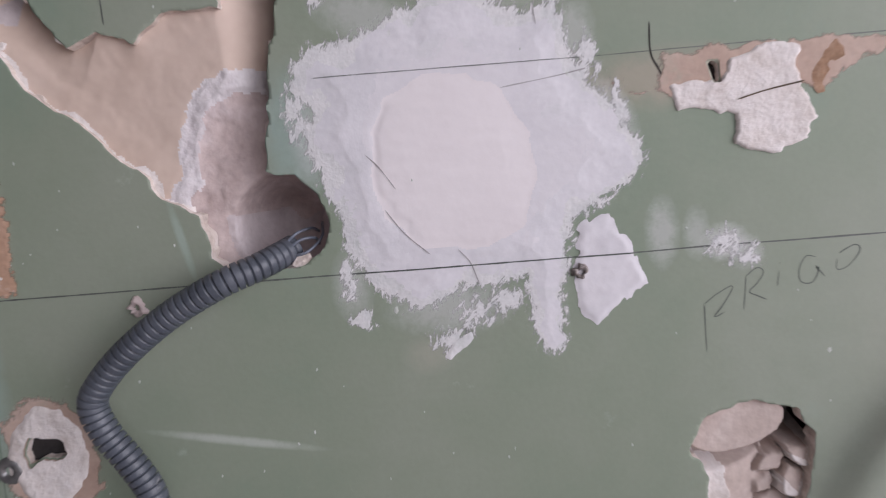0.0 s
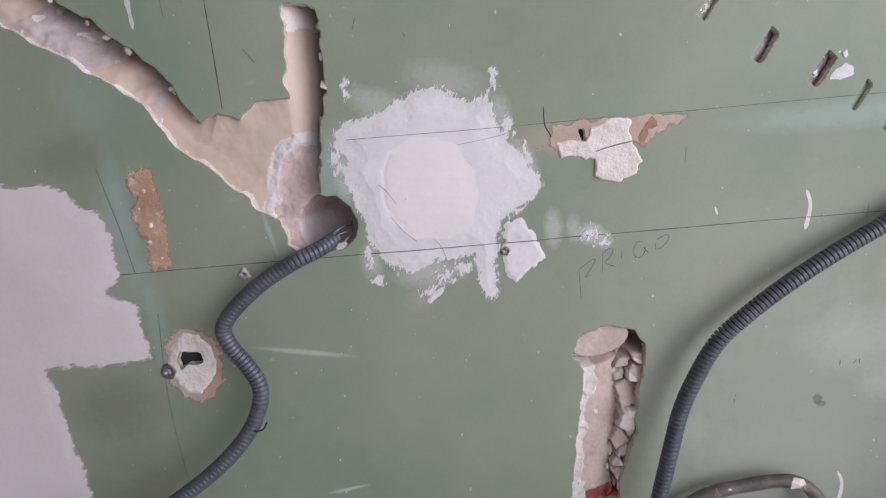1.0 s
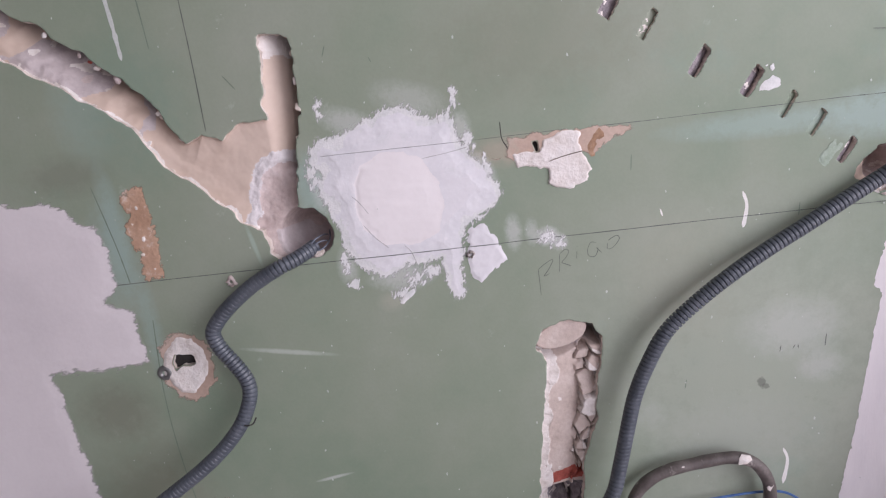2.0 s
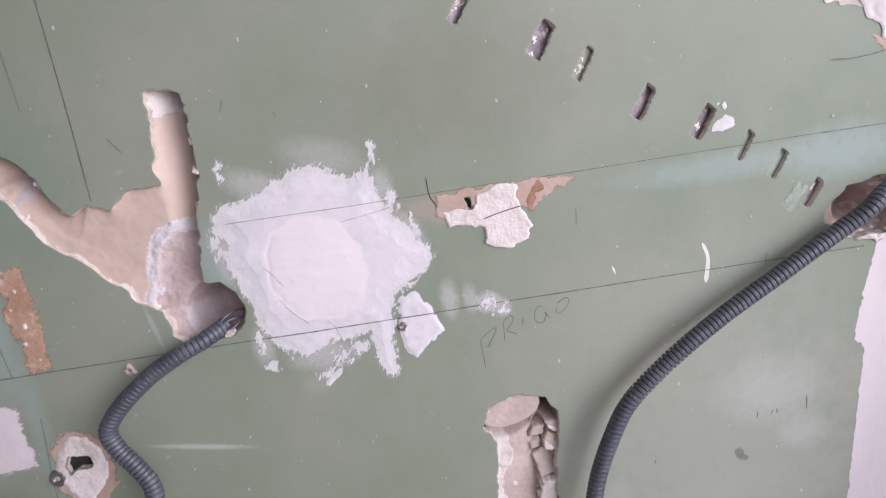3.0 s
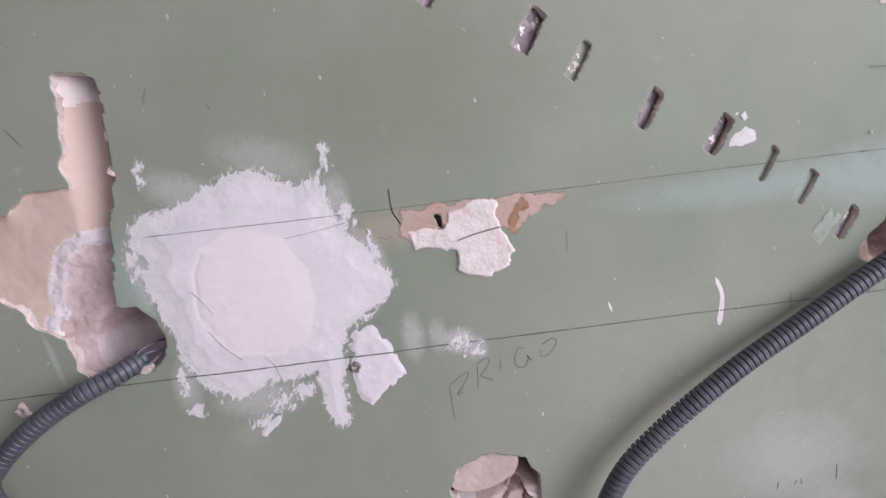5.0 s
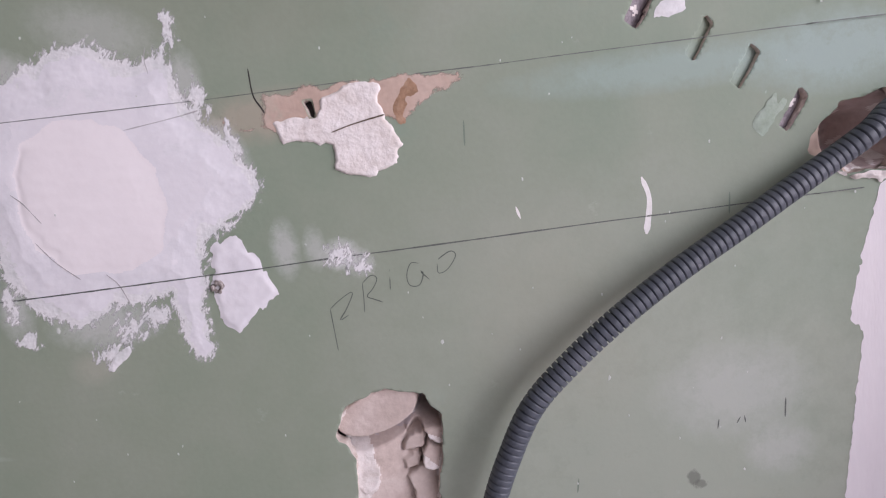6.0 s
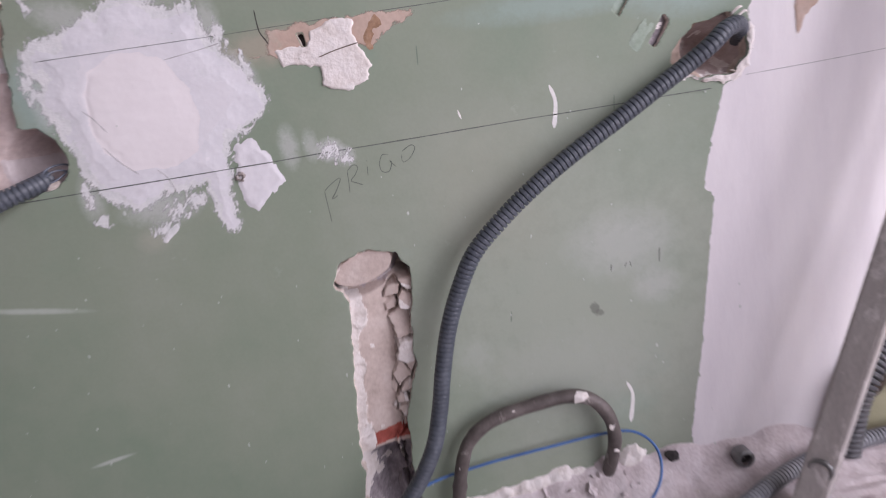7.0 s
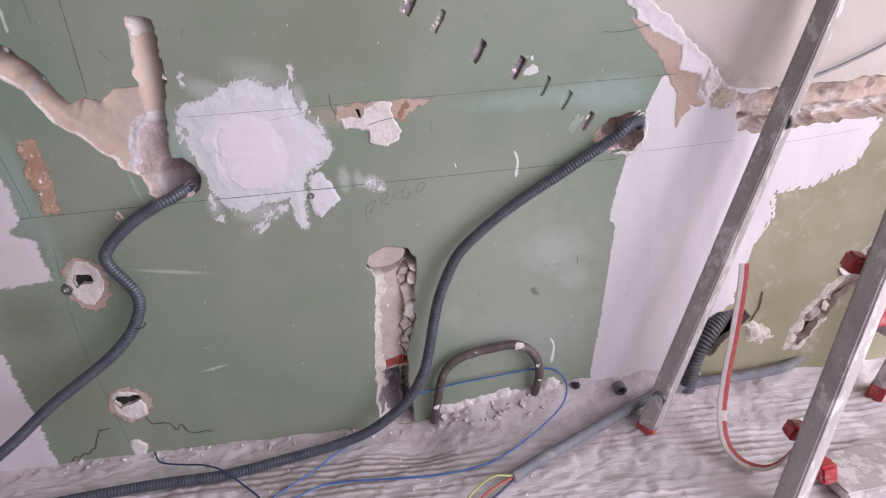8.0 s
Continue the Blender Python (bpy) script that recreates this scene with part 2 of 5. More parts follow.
ALU = dusty(material("dull_aluminium", [(0.37, 0.345, 0.335), (0.46, 0.43, 0.415), (0.54, 0.51, 0.495)], 0.5, 18, 400, 0.15, metal=0.25, stretch=(1, 1, 0.25)),
            (0.74, 0.70, 0.69), 30, 0.52, 0.58, 0.85, (1, 1, 0.6))
STEEL = material("grey_steel", [(0.16, 0.16, 0.165), (0.26, 0.255, 0.25)], 0.45, 80, 300, 0.2, metal=0.7)
WEB = dusty(material("white_webbing", [(0.55, 0.49, 0.46), (0.64, 0.58, 0.55)], 0.85, 60, 900, 0.3), (0.42, 0.36, 0.33), 30, 0.55, 0.7, 0.5)
REDWEB = dusty(material("red_webbing", [(0.34, 0.06, 0.06), (0.44, 0.10, 0.095)], 0.8, 60, 900, 0.3), (0.62, 0.50, 0.47), 40, 0.62, 0.72, 0.7)
PENCIL = material("pencil_graphite", [(0.07, 0.08, 0.07), (0.12, 0.13, 0.12)], 0.5, 300, 600, 0.0)
FAINT = material("faint_pencil", [(0.13, 0.17, 0.13), (0.17, 0.22, 0.17)], 0.6, 200, 600, 0.0)
LETTER = material("soft_pencil", [(0.07, 0.085, 0.07), (0.12, 0.14, 0.12)], 0.5, 300, 600, 0.0)
CRACK = material("dirty_crack", [(0.07, 0.052, 0.035), (0.13, 0.095, 0.06)], 0.9, 60, 300, 0.3)
HAIR = material("hairline_shadow", [(0.30, 0.29, 0.29), (0.46, 0.45, 0.45)], 0.9, 60, 300, 0.1)
CHALK = material("white_paint_stroke", [(0.74, 0.73, 0.70), (0.80, 0.79, 0.77)], 0.8, 60, 400, 0.1)
RUB = dusty(material("dusty_rub", [(0.33, 0.40, 0.33), (0.37, 0.43, 0.36)], 0.8, 30, 300, 0.05), (0.235, 0.30, 0.222), 40, 0.45, 0.65, 0.9)
DUST = material("white_rub", [(0.48, 0.52, 0.49), (0.58, 0.60, 0.58)], 0.85, 40, 400, 0.1)
POWDER = material("pale_specks", [(0.36, 0.40, 0.36), (0.48, 0.51, 0.47), (0.60, 0.61, 0.59)], 0.85, 9, 300, 0.1)
# Near black: small black things, and the painted shade inside holes.
NEARBLACK = material("black_and_shade", [(0.018, 0.016, 0.016), (0.04, 0.035, 0.033)], 0.95, 60, 200, 0.4)
SCREED = dusty(dusty(material("rough_screed", [(0.58, 0.525, 0.52), (0.67, 0.62, 0.62), (0.75, 0.71, 0.715)], 0.92, 12, 240, 0.7, fine_amount=0.35, stretch=(0.2, 1.4, 1)),
                     (0.30, 0.24, 0.21), 9, 0.58, 0.74, 0.7, (0.6, 1.6, 1)), (0.80, 0.77, 0.77), 16, 0.60, 0.75, 0.75, (0.5, 2, 1))
n_, l_ = SCREED.node_tree.nodes, SCREED.node_tree.links
# Brown for the furrows: dirt together with the shade between ridges, as colour.
dirt_shade_at = n_.new("ShaderNodeAttribute")
dirt_shade_at.attribute_name = "dirt_shade"
dirt_shade_mix = n_.new("ShaderNodeMix")
dirt_shade_mix.data_type = "RGBA"
l_.new(dirt_shade_at.outputs["Fac"], dirt_shade_mix.inputs["Factor"])
l_.new(n_["Principled BSDF"].inputs["Base Color"].links[0].from_socket, dirt_shade_mix.inputs["A"])
dirt_shade_mix.inputs["B"].default_value = (0.34, 0.285, 0.265, 1)
l_.new(dirt_shade_mix.outputs["Result"], n_["Principled BSDF"].inputs["Base Color"])
MORTAR = dusty(material("mauve_mortar", [(0.49, 0.425, 0.425), (0.58, 0.515, 0.52), (0.67, 0.61, 0.62)], 0.92, 26, 240, 0.6, fine_amount=0.25),
               (0.70, 0.66, 0.64), 34, 0.60, 0.72, 0.6)
RAWBRICK = dusty(dusty(material("broken_brick_bed", [(0.30, 0.215, 0.175), (0.45, 0.36, 0.315), (0.62, 0.55, 0.52)], 0.9, 30, 200, 0.6), (0.72, 0.67, 0.64), 22, 0.52, 0.64, 0.8), (0.15, 0.105, 0.085), 38, 0.60, 0.68, 0.75)
# Greys of the unseen room shell; walls kept dark to cut bounce light.
ROOMPAINT = material("unseen_wall_grey", [(0.20, 0.19, 0.183), (0.26, 0.246, 0.236)], 0.85, 3, 200, 0.08)
CEILPAINT = material("unseen_ceiling_grey", [(0.40, 0.385, 0.37), (0.47, 0.455, 0.44)], 0.85, 3, 200, 0.05)



def worn_edge(m, name, reach=1.0, scale=55.0, turns=(0.9, 1.45), stretch=7.0):
    """A copy of a material that thins out in brushed streaks where the coat's cover runs out."""
    m = m.copy()
    m.name = name
    n, l = m.node_tree.nodes, m.node_tree.links
    b = n["Principled BSDF"]
    co = n.new("ShaderNodeNewGeometry")
    at = n.new("ShaderNodeAttribute")
    at.attribute_name = "cover"
    last = None
    for k, turn in enumerate(turns):
        mp = n.new("ShaderNodeMapping")
        mp.inputs["Rotation"].default_value = (0, turn, 0)
        l.new(co.outputs["Position"], mp.inputs["Vector"])
        sc = n.new("ShaderNodeMapping")
        sc.inputs["Scale"].default_value = (1, 1, stretch)
        sc.inputs["Location"].default_value = (3.1 * k, 0, 1.7 * k)
        l.new(mp.outputs[0], sc.inputs["Vector"])
        t = n.new("ShaderNodeTexNoise")
        t.inputs["Scale"].default_value, t.inputs["Detail"].default_value, t.inputs["Roughness"].default_value = scale, 7.0, 0.68
        l.new(sc.outputs[0], t.inputs["Vector"])
        if last is None:
            last = t.outputs["Fac"]
        else:
            mx = n.new("ShaderNodeMath")
            mx.operation = "MAXIMUM"
            l.new(last, mx.inputs[0])
            l.new(t.outputs["Fac"], mx.inputs[1])
            last = mx.outputs[0]
    k = n.new("ShaderNodeMath")
    k.operation = "MULTIPLY_ADD"
    k.inputs[1].default_value, k.inputs[2].default_value = 4.0 * reach, -2.1 * reach
    l.new(last, k.inputs[0])
    add = n.new("ShaderNodeMath")
    add.operation = "ADD"
    l.new(k.outputs[0], add.inputs[0])
    l.new(at.outputs["Fac"], add.inputs[1])
    mr = n.new("ShaderNodeMapRange")
    mr.inputs["From Min"].default_value, mr.inputs["From Max"].default_value = -0.06, 0.30
    l.new(add.outputs[0], mr.inputs["Value"])
    l.new(mr.outputs[0], b.inputs["Alpha"])
    return m


BRUSHED = worn_edge(SMEAR, "brushed_plaster", 1.0, 90.0, (0.8, 1.5), 3.0)
LILACB = worn_edge(LILAC, "brushed_lilac_paint", 0.6, 34.0, (0.0, 0.25), 3.5)
PINKB = worn_edge(PINK, "worn_pink_paper", 0.7, 60.0, (0.2, 1.2), 2.0)
OCHREB = worn_edge(material("ochre_stain", [(0.47, 0.38, 0.27), (0.56, 0.47, 0.37), (0.64, 0.57, 0.50)], 0.9, 60, 300, 0.2), "worn_ochre_stain", 0.8, 60.0, (0.2, 1.2), 1.5)
ORANGEB = worn_edge(ORANGE, "worn_orange_paper", 0.8, 60.0, (0.2, 1.2), 2.0)

# ---- helpers for sheets, tubes and pieces ----


def grain(x, y, size, seed=0):
    """Smooth noise in -1..1 with features of that size in metres."""
    x, y = np.asarray(x, float) / size + 17.3 * seed, np.asarray(y, float) / size + 9.1 * seed
    i, j = np.floor(x), np.floor(y)
    u, v = x - i, y - j
    u, v = u * u * (3 - 2 * u), v * v * (3 - 2 * v)

    def corner(a, b):
        s = np.sin(a * 127.1 + b * 311.7 + seed * 74.7) * 43758.5453
        return (s - np.floor(s)) * 2 - 1
    return (corner(i, j) * (1 - u) + corner(i + 1, j) * u) * (1 - v) + (corner(i, j + 1) * (1 - u) + corner(i + 1, j + 1) * u) * v


def rough(x, y, size, seed=0, octaves=3):
    return sum(grain(x, y, size / 2 ** k, seed + k) / 2 ** k for k in range(octaves))


def inside(points, x, y, warp=0.0, size=0.012, seed=1):
    """Signed distance to a closed outline, negative within, its edge made ragged by warp metres."""
    x, y = np.asarray(x, float), np.asarray(y, float)
    if warp:
        x, y = x + warp * rough(x, y, size, seed), y + warp * rough(x, y, size, seed + 40)
    best, odd = np.full(x.shape, 1e9), np.zeros(x.shape, bool)
    for (ax, ay), (bx, by) in zip(points, points[1:] + points[:1]):
        ex, ey = bx - ax, by - ay
        k = np.clip(((x - ax) * ex + (y - ay) * ey) / (ex * ex + ey * ey + 1e-12), 0, 1)
        best = np.minimum(best, np.hypot(x - ax - k * ex, y - ay - k * ey))
        if ay != by:
            odd ^= ((ay > y) != (by > y)) & (x < (bx - ax) * (y - ay) / (by - ay) + ax)
    return np.where(odd, -best, best)


def link(name, me, mats, parent=None, label="", smooth=True):
    for m in mats if isinstance(mats, (list, tuple)) else [mats]:
        me.materials.append(m)
    if smooth:
        me.shade_smooth()
    ob = new(name, me)
    if parent is not None:
        ob.parent = parent
    if label:
        tagged(ob, label)
    return ob


def cut_sheet(name, xs, zs, keep, out, mats, parent=None, label="", rim=0.0, flat=False, pick=None, smooth=True):
    """A sheet over the lines xs and zs of the wall (or floor), trimmed to where keep(x, z) is below zero. out(x, z) is how far it stands out.
    rim: the depth of the broken edge behind the trimmed outline, in the second material. pick(x, z): each face's material."""
    X, Z = np.meshgrid(xs, zs, indexing="ij")
    K = keep(X, Z)
    K = np.where(np.abs(K) < 1e-7, 1e-7, K)
    pts = [np.stack([X.ravel(), Z.ravel()], 1)]
    index = np.arange(X.size).reshape(X.shape)
    q = np.stack([index[:-1, :-1], index[1:, :-1], index[1:, 1:], index[:-1, 1:]], -1).reshape(-1, 4)
    low = (K.ravel() < 0)
    count = low[q].sum(1)
    faces = q[count == 4].tolist()
    extra, made, rims = [], {}, []
    kr, base = K.ravel(), X.size
    px, pz = X.ravel(), Z.ravel()

    def crossing(a, b):
        key = (a, b) if a < b else (b, a)
        if key not in made:
            k = kr[a] / (kr[a] - kr[b])
            made[key] = base + len(extra)
            extra.append((px[a] + k * (px[b] - px[a]), pz[a] + k * (pz[b] - pz[a])))
        return made[key]
    for cell in q[(count > 0) & (count < 4)].tolist():
        poly, cuts = [], []
        for a, b in zip(cell, cell[1:] + cell[:1]):
            if low[a]:
                poly.append(a)
            if low[a] != low[b]:
                c = crossing(a, b)
                poly.append(c)
                cuts.append((c, low[a]))
        faces.append(poly)
        if rim:
            for n_, (c, leaving) in enumerate(cuts):
                if leaving:
                    rims.append((c, cuts[(n_ + 1) % len(cuts)][0]))
    if extra:
        pts.append(np.array(extra))
    P = np.concatenate(pts)
    used = np.zeros(len(P), bool)
    for f_ in faces:
        used[f_] = True
    new_index = np.cumsum(used) - 1
    P = P[used]
    H = out(P[:, 0], P[:, 1]) * np.ones(len(P))
    verts = np.stack([P[:, 0], P[:, 1], H], 1) if flat else np.stack([P[:, 0], -H, P[:, 1]], 1)
    faces = [[int(new_index[i]) for i in f_] for f_ in faces]
    rim_from = len(faces)
    verts = verts.tolist()
    if rims:
        back = {}
        for a, b in rims:
            for c in (a, b):
                if c not in back:
                    v = verts[int(new_index[c])]
                    jig = 0.25 * rim * math.sin(v[0] * 900 + v[2] * 700)
                    back[c] = len(verts)
                    verts.append((v[0] + jig * 0.3, v[1] + rim, v[2] + jig * 0.2))
            faces.append([int(new_index[b]), int(new_index[a]), back[a], back[b]])
    me = bpy.data.meshes.new(name)
    me.from_pydata(verts, [], faces)
    ids = np.zeros(len(faces), np.int32)
    if pick is not None:
        va = np.array(verts)
        first = np.array([np.mean(va[f_], axis=0) for f_ in faces[:rim_from]]) if rim_from else np.zeros((0, 3))
        ids[:rim_from] = pick(first[:, 0], first[:, 1] if flat else first[:, 2])
    if rims:
        ids[rim_from:] = 1
    ob = link(name, me, mats, parent, label, smooth)
    me.polygons.foreach_set("material_index", ids)
    if rims:
        sm = np.ones(len(faces), bool)
        sm[rim_from:] = False
        me.polygons.foreach_set("use_smooth", sm)
    me.update()
    return ob


def spread(ob, name, value):
    """A number at every point of a mesh, for its material to read."""
    me = ob.data
    co = np.zeros(len(me.vertices) * 3, np.float32)
    me.vertices.foreach_get("co", co)
    co = co.reshape(-1, 3)
    me.attributes.new(name, "FLOAT", "POINT").data.foreach_set("value", np.asarray(value(co[:, 0], co[:, 1], co[:, 2]), np.float32))


def lines(a, b, step):
    return np.linspace(a, b, max(2, int(round((b - a) / step)) + 1))


def streaks(x, z, seed=0):
    """Brushed, broken streaks that eat into the edge of a thin coat."""
    u, v = x * 0.64 + z * 0.77, x * 0.77 - z * 0.64
    a = grain(u, v * 9, 0.022, seed) + 0.7 * grain(u * 0.8 - v * 0.6, (u * 0.6 + v * 0.8) * 7, 0.016, seed + 3) + 0.35 * grain(x, z, 0.0025, seed + 6)
    return np.maximum(a, 0)


def coat_edge(x, z):
    return inside(COAT, x, z, 0.003, 0.012, 2) + 0.0030 + 0.0030 * streaks(x, z, 46) + 0.0010 * grain(x, z, 0.0022, 47)


def patch(name, outline, mat, parent, label="", step=0.0015, warp=0.004, size=0.012, high=0.001, slope=0.25, relief=0.0003, relief_size=0.01, seed=1, lift=0.0002, avoid=None, under=None, feather=0.0, brush=0.0):
    """A thin ragged coat on the wall: its outline's edge tapers down to the wall. brush: the width over which a worn-edge material thins out."""
    xs = [p[0] for p in outline]
    zs = [p[1] for p in outline]
    m = 2.2 * warp + step + brush

    def keep(x, z):
        k = inside(outline, x, z, warp, size, seed) - 0.3 * feather + (feather * streaks(x, z, seed) if feather else 0) - brush
        return k if avoid is None else np.maximum(k, -avoid(x, z) + 0.001)

    def out(x, z):
        k = inside(outline, x, z, warp, size, seed)
        h = np.minimum(high, np.maximum(-k, 0) * slope)
        h = h + relief * rough(x, z, relief_size, seed + 9) * np.clip(h / high, 0, 1) + lift
        return np.maximum(h, lift * 0.6) + (0 if under is None else under(x, z))
    ob = cut_sheet(name, lines(min(xs) - m, max(xs) + m, step), lines(min(zs) - m, max(zs) + m, step), keep, out, mat, parent, label)
    if brush:
        spread(ob, "cover", lambda x, y, z: np.clip(-inside(outline, x, z, warp, size, seed) / brush, -1, 2))
    return ob


def smooth_path(points, step):
    """Points at even steps along a smooth curve through those given."""
    p = [Vector(a) for a in points]
    p = [2 * p[0] - p[1]] + p + [2 * p[-1] - p[-2]]
    out = []
    for i in range(1, len(p) - 2):
        for k in range(24):
            t = k / 24
            out.append(0.5 * (2 * p[i] + (p[i + 1] - p[i - 1]) * t + (2 * p[i - 1] - 5 * p[i] + 4 * p[i + 1] - p[i + 2]) * t * t
                              + (3 * p[i] - p[i - 1] - 3 * p[i + 1] + p[i + 2]) * t ** 3))
    out.append(p[-2])
    a = np.array([tuple(v) for v in out])
    s = np.concatenate([[0], np.cumsum(np.linalg.norm(np.diff(a, axis=0), axis=1))])
    n = max(2, int(round(s[-1] / step)) + 1)
    u = np.linspace(0, s[-1], n)
    return np.stack([np.interp(u, s, a[:, i]) for i in range(3)], 1), u


def sweep(name, points, radius, mat, parent=None, label="", step=0.004, sides=10, shape=None, caps=True, squash=None, mats=None, pick=None):
    """A tube along a smooth path. shape(distance) scales the radius; squash: (across, through) factors for a belt."""
    p, u = smooth_path(points, step)
    tang = np.gradient(p, axis=0)
    tang /= np.linalg.norm(tang, axis=1)[:, None] + 1e-12
    up = np.array([0.0, -1.0, 0.2])
    verts, faces = [], []
    side = np.cross(tang[0], up)
    side /= np.linalg.norm(side) + 1e-12
    for k in range(len(p)):
        side = side - tang[k] * np.dot(side, tang[k])
        side /= np.linalg.norm(side) + 1e-12
        other = np.cross(tang[k], side)
        r = radius * (shape(u[k]) if shape else 1.0)
        for j in range(sides):
            a = 2 * math.pi * j / sides
            c, s = math.cos(a), math.sin(a)
            if squash:
                c, s = c * squash[0], s * squash[1]
            verts.append(tuple(p[k] + r * (c * side + s * other)))
    n = len(p)
    for k in range(n - 1):
        for j in range(sides):
            faces.append((k * sides + j, k * sides + (j + 1) % sides, (k + 1) * sides + (j + 1) % sides, (k + 1) * sides + j))
    if caps:
        faces.append(tuple(range(sides))[::-1])
        faces.append(tuple((n - 1) * sides + j for j in range(sides)))
    me = bpy.data.meshes.new(name)
    me.from_pydata(verts, [], faces)
    ob = link(name, me, mats or mat, parent, label)
    if pick:
        me.polygons.foreach_set("material_index", np.array([pick(i % sides, i // sides) if i < (n - 1) * sides else 0 for i in range(len(faces))], np.int32))
    return ob


def ribs(pitch, depth):
    def shape(u):
        k = (u / pitch) % 1.0
        return 1.0 - 0.02 * abs(k - 0.5) if 0.13 < k < 0.87 else 1.0 - depth
    return shape


def conduit(name, points, radius, mat, label, pitch=0.0042, depth=0.16):
    """Corrugated conduit: rings with narrow grooves between them."""
    return tagged(sweep(name, points, radius, mat, None, "", pitch / 14, 16, ribs(pitch, depth)), label, "conduit")


def stroke(name, points, wide, mat, parent, label="", above=0.00015, jitter=0.0, seed=0):
    """A drawn line: a thin ribbon that follows the surface of the wall."""
    p, u = smooth_path([(x, 0, z) for x, z in points], 0.002)
    x, z = p[:, 0], p[:, 2]
    if jitter:
        z = z + jitter * (grain(u, u * 0, 0.05, seed) + (grain(u, u * 0 + 7, 0.009, seed) if jitter > 0.002 else 0))
    d = np.stack([np.gradient(x), np.gradient(z)], 1)
    d /= np.linalg.norm(d, axis=1)[:, None] + 1e-12
    w = 0.5 * wide * (1 + 0.45 * grain(u, u * 0 + 3, 0.006, seed + 5)) * np.clip(0.25 + np.minimum(u, u[-1] - u) / (wide + 0.002), 0, 1)
    a = np.stack([x - d[:, 1] * w, z + d[:, 0] * w], 1)
    b = np.stack([x + d[:, 1] * w, z - d[:, 0] * w], 1)
    h = np.maximum(np.maximum(surface(a[:, 0], a[:, 1]), surface(b[:, 0], b[:, 1])), surface(x, z)) + above
    verts = [(a[i, 0], -h[i], a[i, 1]) for i in range(len(x))] + [(b[i, 0], -h[i], b[i, 1]) for i in range(len(x))]
    n = len(x)
    faces = [(i, i + 1, n + i + 1, n + i) for i in range(n - 1)]
    me = bpy.data.meshes.new(name)
    me.from_pydata(verts, [], faces)
    return link(name, me, mat, parent, label)


def lump(name, seed, size, mat, place, parent=None, label="", flatten=0.7, detail=2):
    """A broken, angular crumb of plaster or mortar."""
    bm = bmesh.new()
    bmesh.ops.create_icosphere(bm, subdivisions=detail, radius=0.5)
    rng = random.Random(seed)
    off = Vector((rng.random() * 50, rng.random() * 50, rng.random() * 50))
    sx, sy, sz = 0.7 + 0.6 * rng.random(), 0.7 + 0.6 * rng.random(), flatten * (0.7 + 0.5 * rng.random())
    for v in bm.verts:
        v.co *= 1 + 0.55 * noise.noise(v.co * 2.1 + off) + 0.2 * noise.noise(v.co * 5 + off)
        v.co = Vector((round(v.co.x * 5) / 5 * 0.35 + v.co.x * 0.65, round(v.co.y * 5) / 5 * 0.35 + v.co.y * 0.65, v.co.z))
        v.co = Vector((v.co.x * sx, v.co.y * sy, v.co.z * sz)) * size
    me = bpy.data.meshes.new(name)
    bm.to_mesh(me)
    bm.free()
    ob = link(name, me, mat, parent, label, False)
    ob.location = place
    ob.rotation_euler = (rng.random() * 0.8, rng.random() * 0.8, rng.random() * 6.28)
    return ob


def beam(name, a, b, wide, deep, turn, mat, parent=None, label="", bevel=0.003, channel=0.0):
    """A bevelled bar or an open channel from a to b, its section turned round its length."""
    a, b = Vector(a), Vector(b)
    bm = bmesh.new()
    w, d = wide / 2, deep / 2
    if channel:
        ring = [(-w, -d), (w, -d), (w, d), (w - channel, d), (w - channel, -d + channel), (-w + channel, -d + channel), (-w + channel, d), (-w, d)]
    else:
        ring = [(-w, -d), (w, -d), (w, d), (-w, d)]
    n = len(ring)
    lo = [bm.verts.new((x, y, 0)) for x, y in ring]
    hi = [bm.verts.new((x, y, (b - a).length)) for x, y in ring]
    for i in range(n):
        bm.faces.new((lo[i], lo[(i + 1) % n], hi[(i + 1) % n], hi[i]))
    bm.faces.new(lo[::-1])
    bm.faces.new(hi)
    bmesh.ops.recalc_face_normals(bm, faces=bm.faces)
    bmesh.ops.bevel(bm, geom=bm.edges[:], offset=bevel, segments=2, affect="EDGES")
    z = (b - a).normalized()
    x = Vector((math.cos(turn), math.sin(turn), 0))
    x = (x - z * x.dot(z)).normalized()
    y = z.cross(x)
    m = Matrix((x, y, z)).transposed().to_4x4()
    m.translation = a
    bm.transform(m)
    me = bpy.data.meshes.new(name)
    bm.to_mesh(me)
    bm.free()
    return link(name, me, mat, parent, label, False)


def thing(name, place=(0, 0, 0)):
    ob = new(name)
    ob.empty_display_size = 0.05
    ob.location = place
    return ob


# ---- outlines on the wall, in metres along it and up it ----
CHASE = [(-0.203, 0.660), (-0.170, 0.656), (-0.170, 0.627), (-0.172, 0.572), (-0.187, 0.530), (-0.187, 0.500), (-0.194, 0.469), (-0.176, 0.464),
         (-0.161, 0.453), (-0.155, 0.436), (-0.160, 0.419), (-0.175, 0.406), (-0.195, 0.402), (-0.220, 0.406), (-0.236, 0.418), (-0.240, 0.445),
         (-0.257, 0.452), (-0.276, 0.476), (-0.308, 0.509), (-0.336, 0.531), (-0.365, 0.579), (-0.406, 0.609), (-0.452, 0.643), (-0.520, 0.690),
         (-0.500, 0.735), (-0.431, 0.689), (-0.384, 0.649), (-0.342, 0.610), (-0.307, 0.552), (-0.286, 0.563), (-0.266, 0.555), (-0.246, 0.570), (-0.212, 0.570), (-0.208, 0.627)]
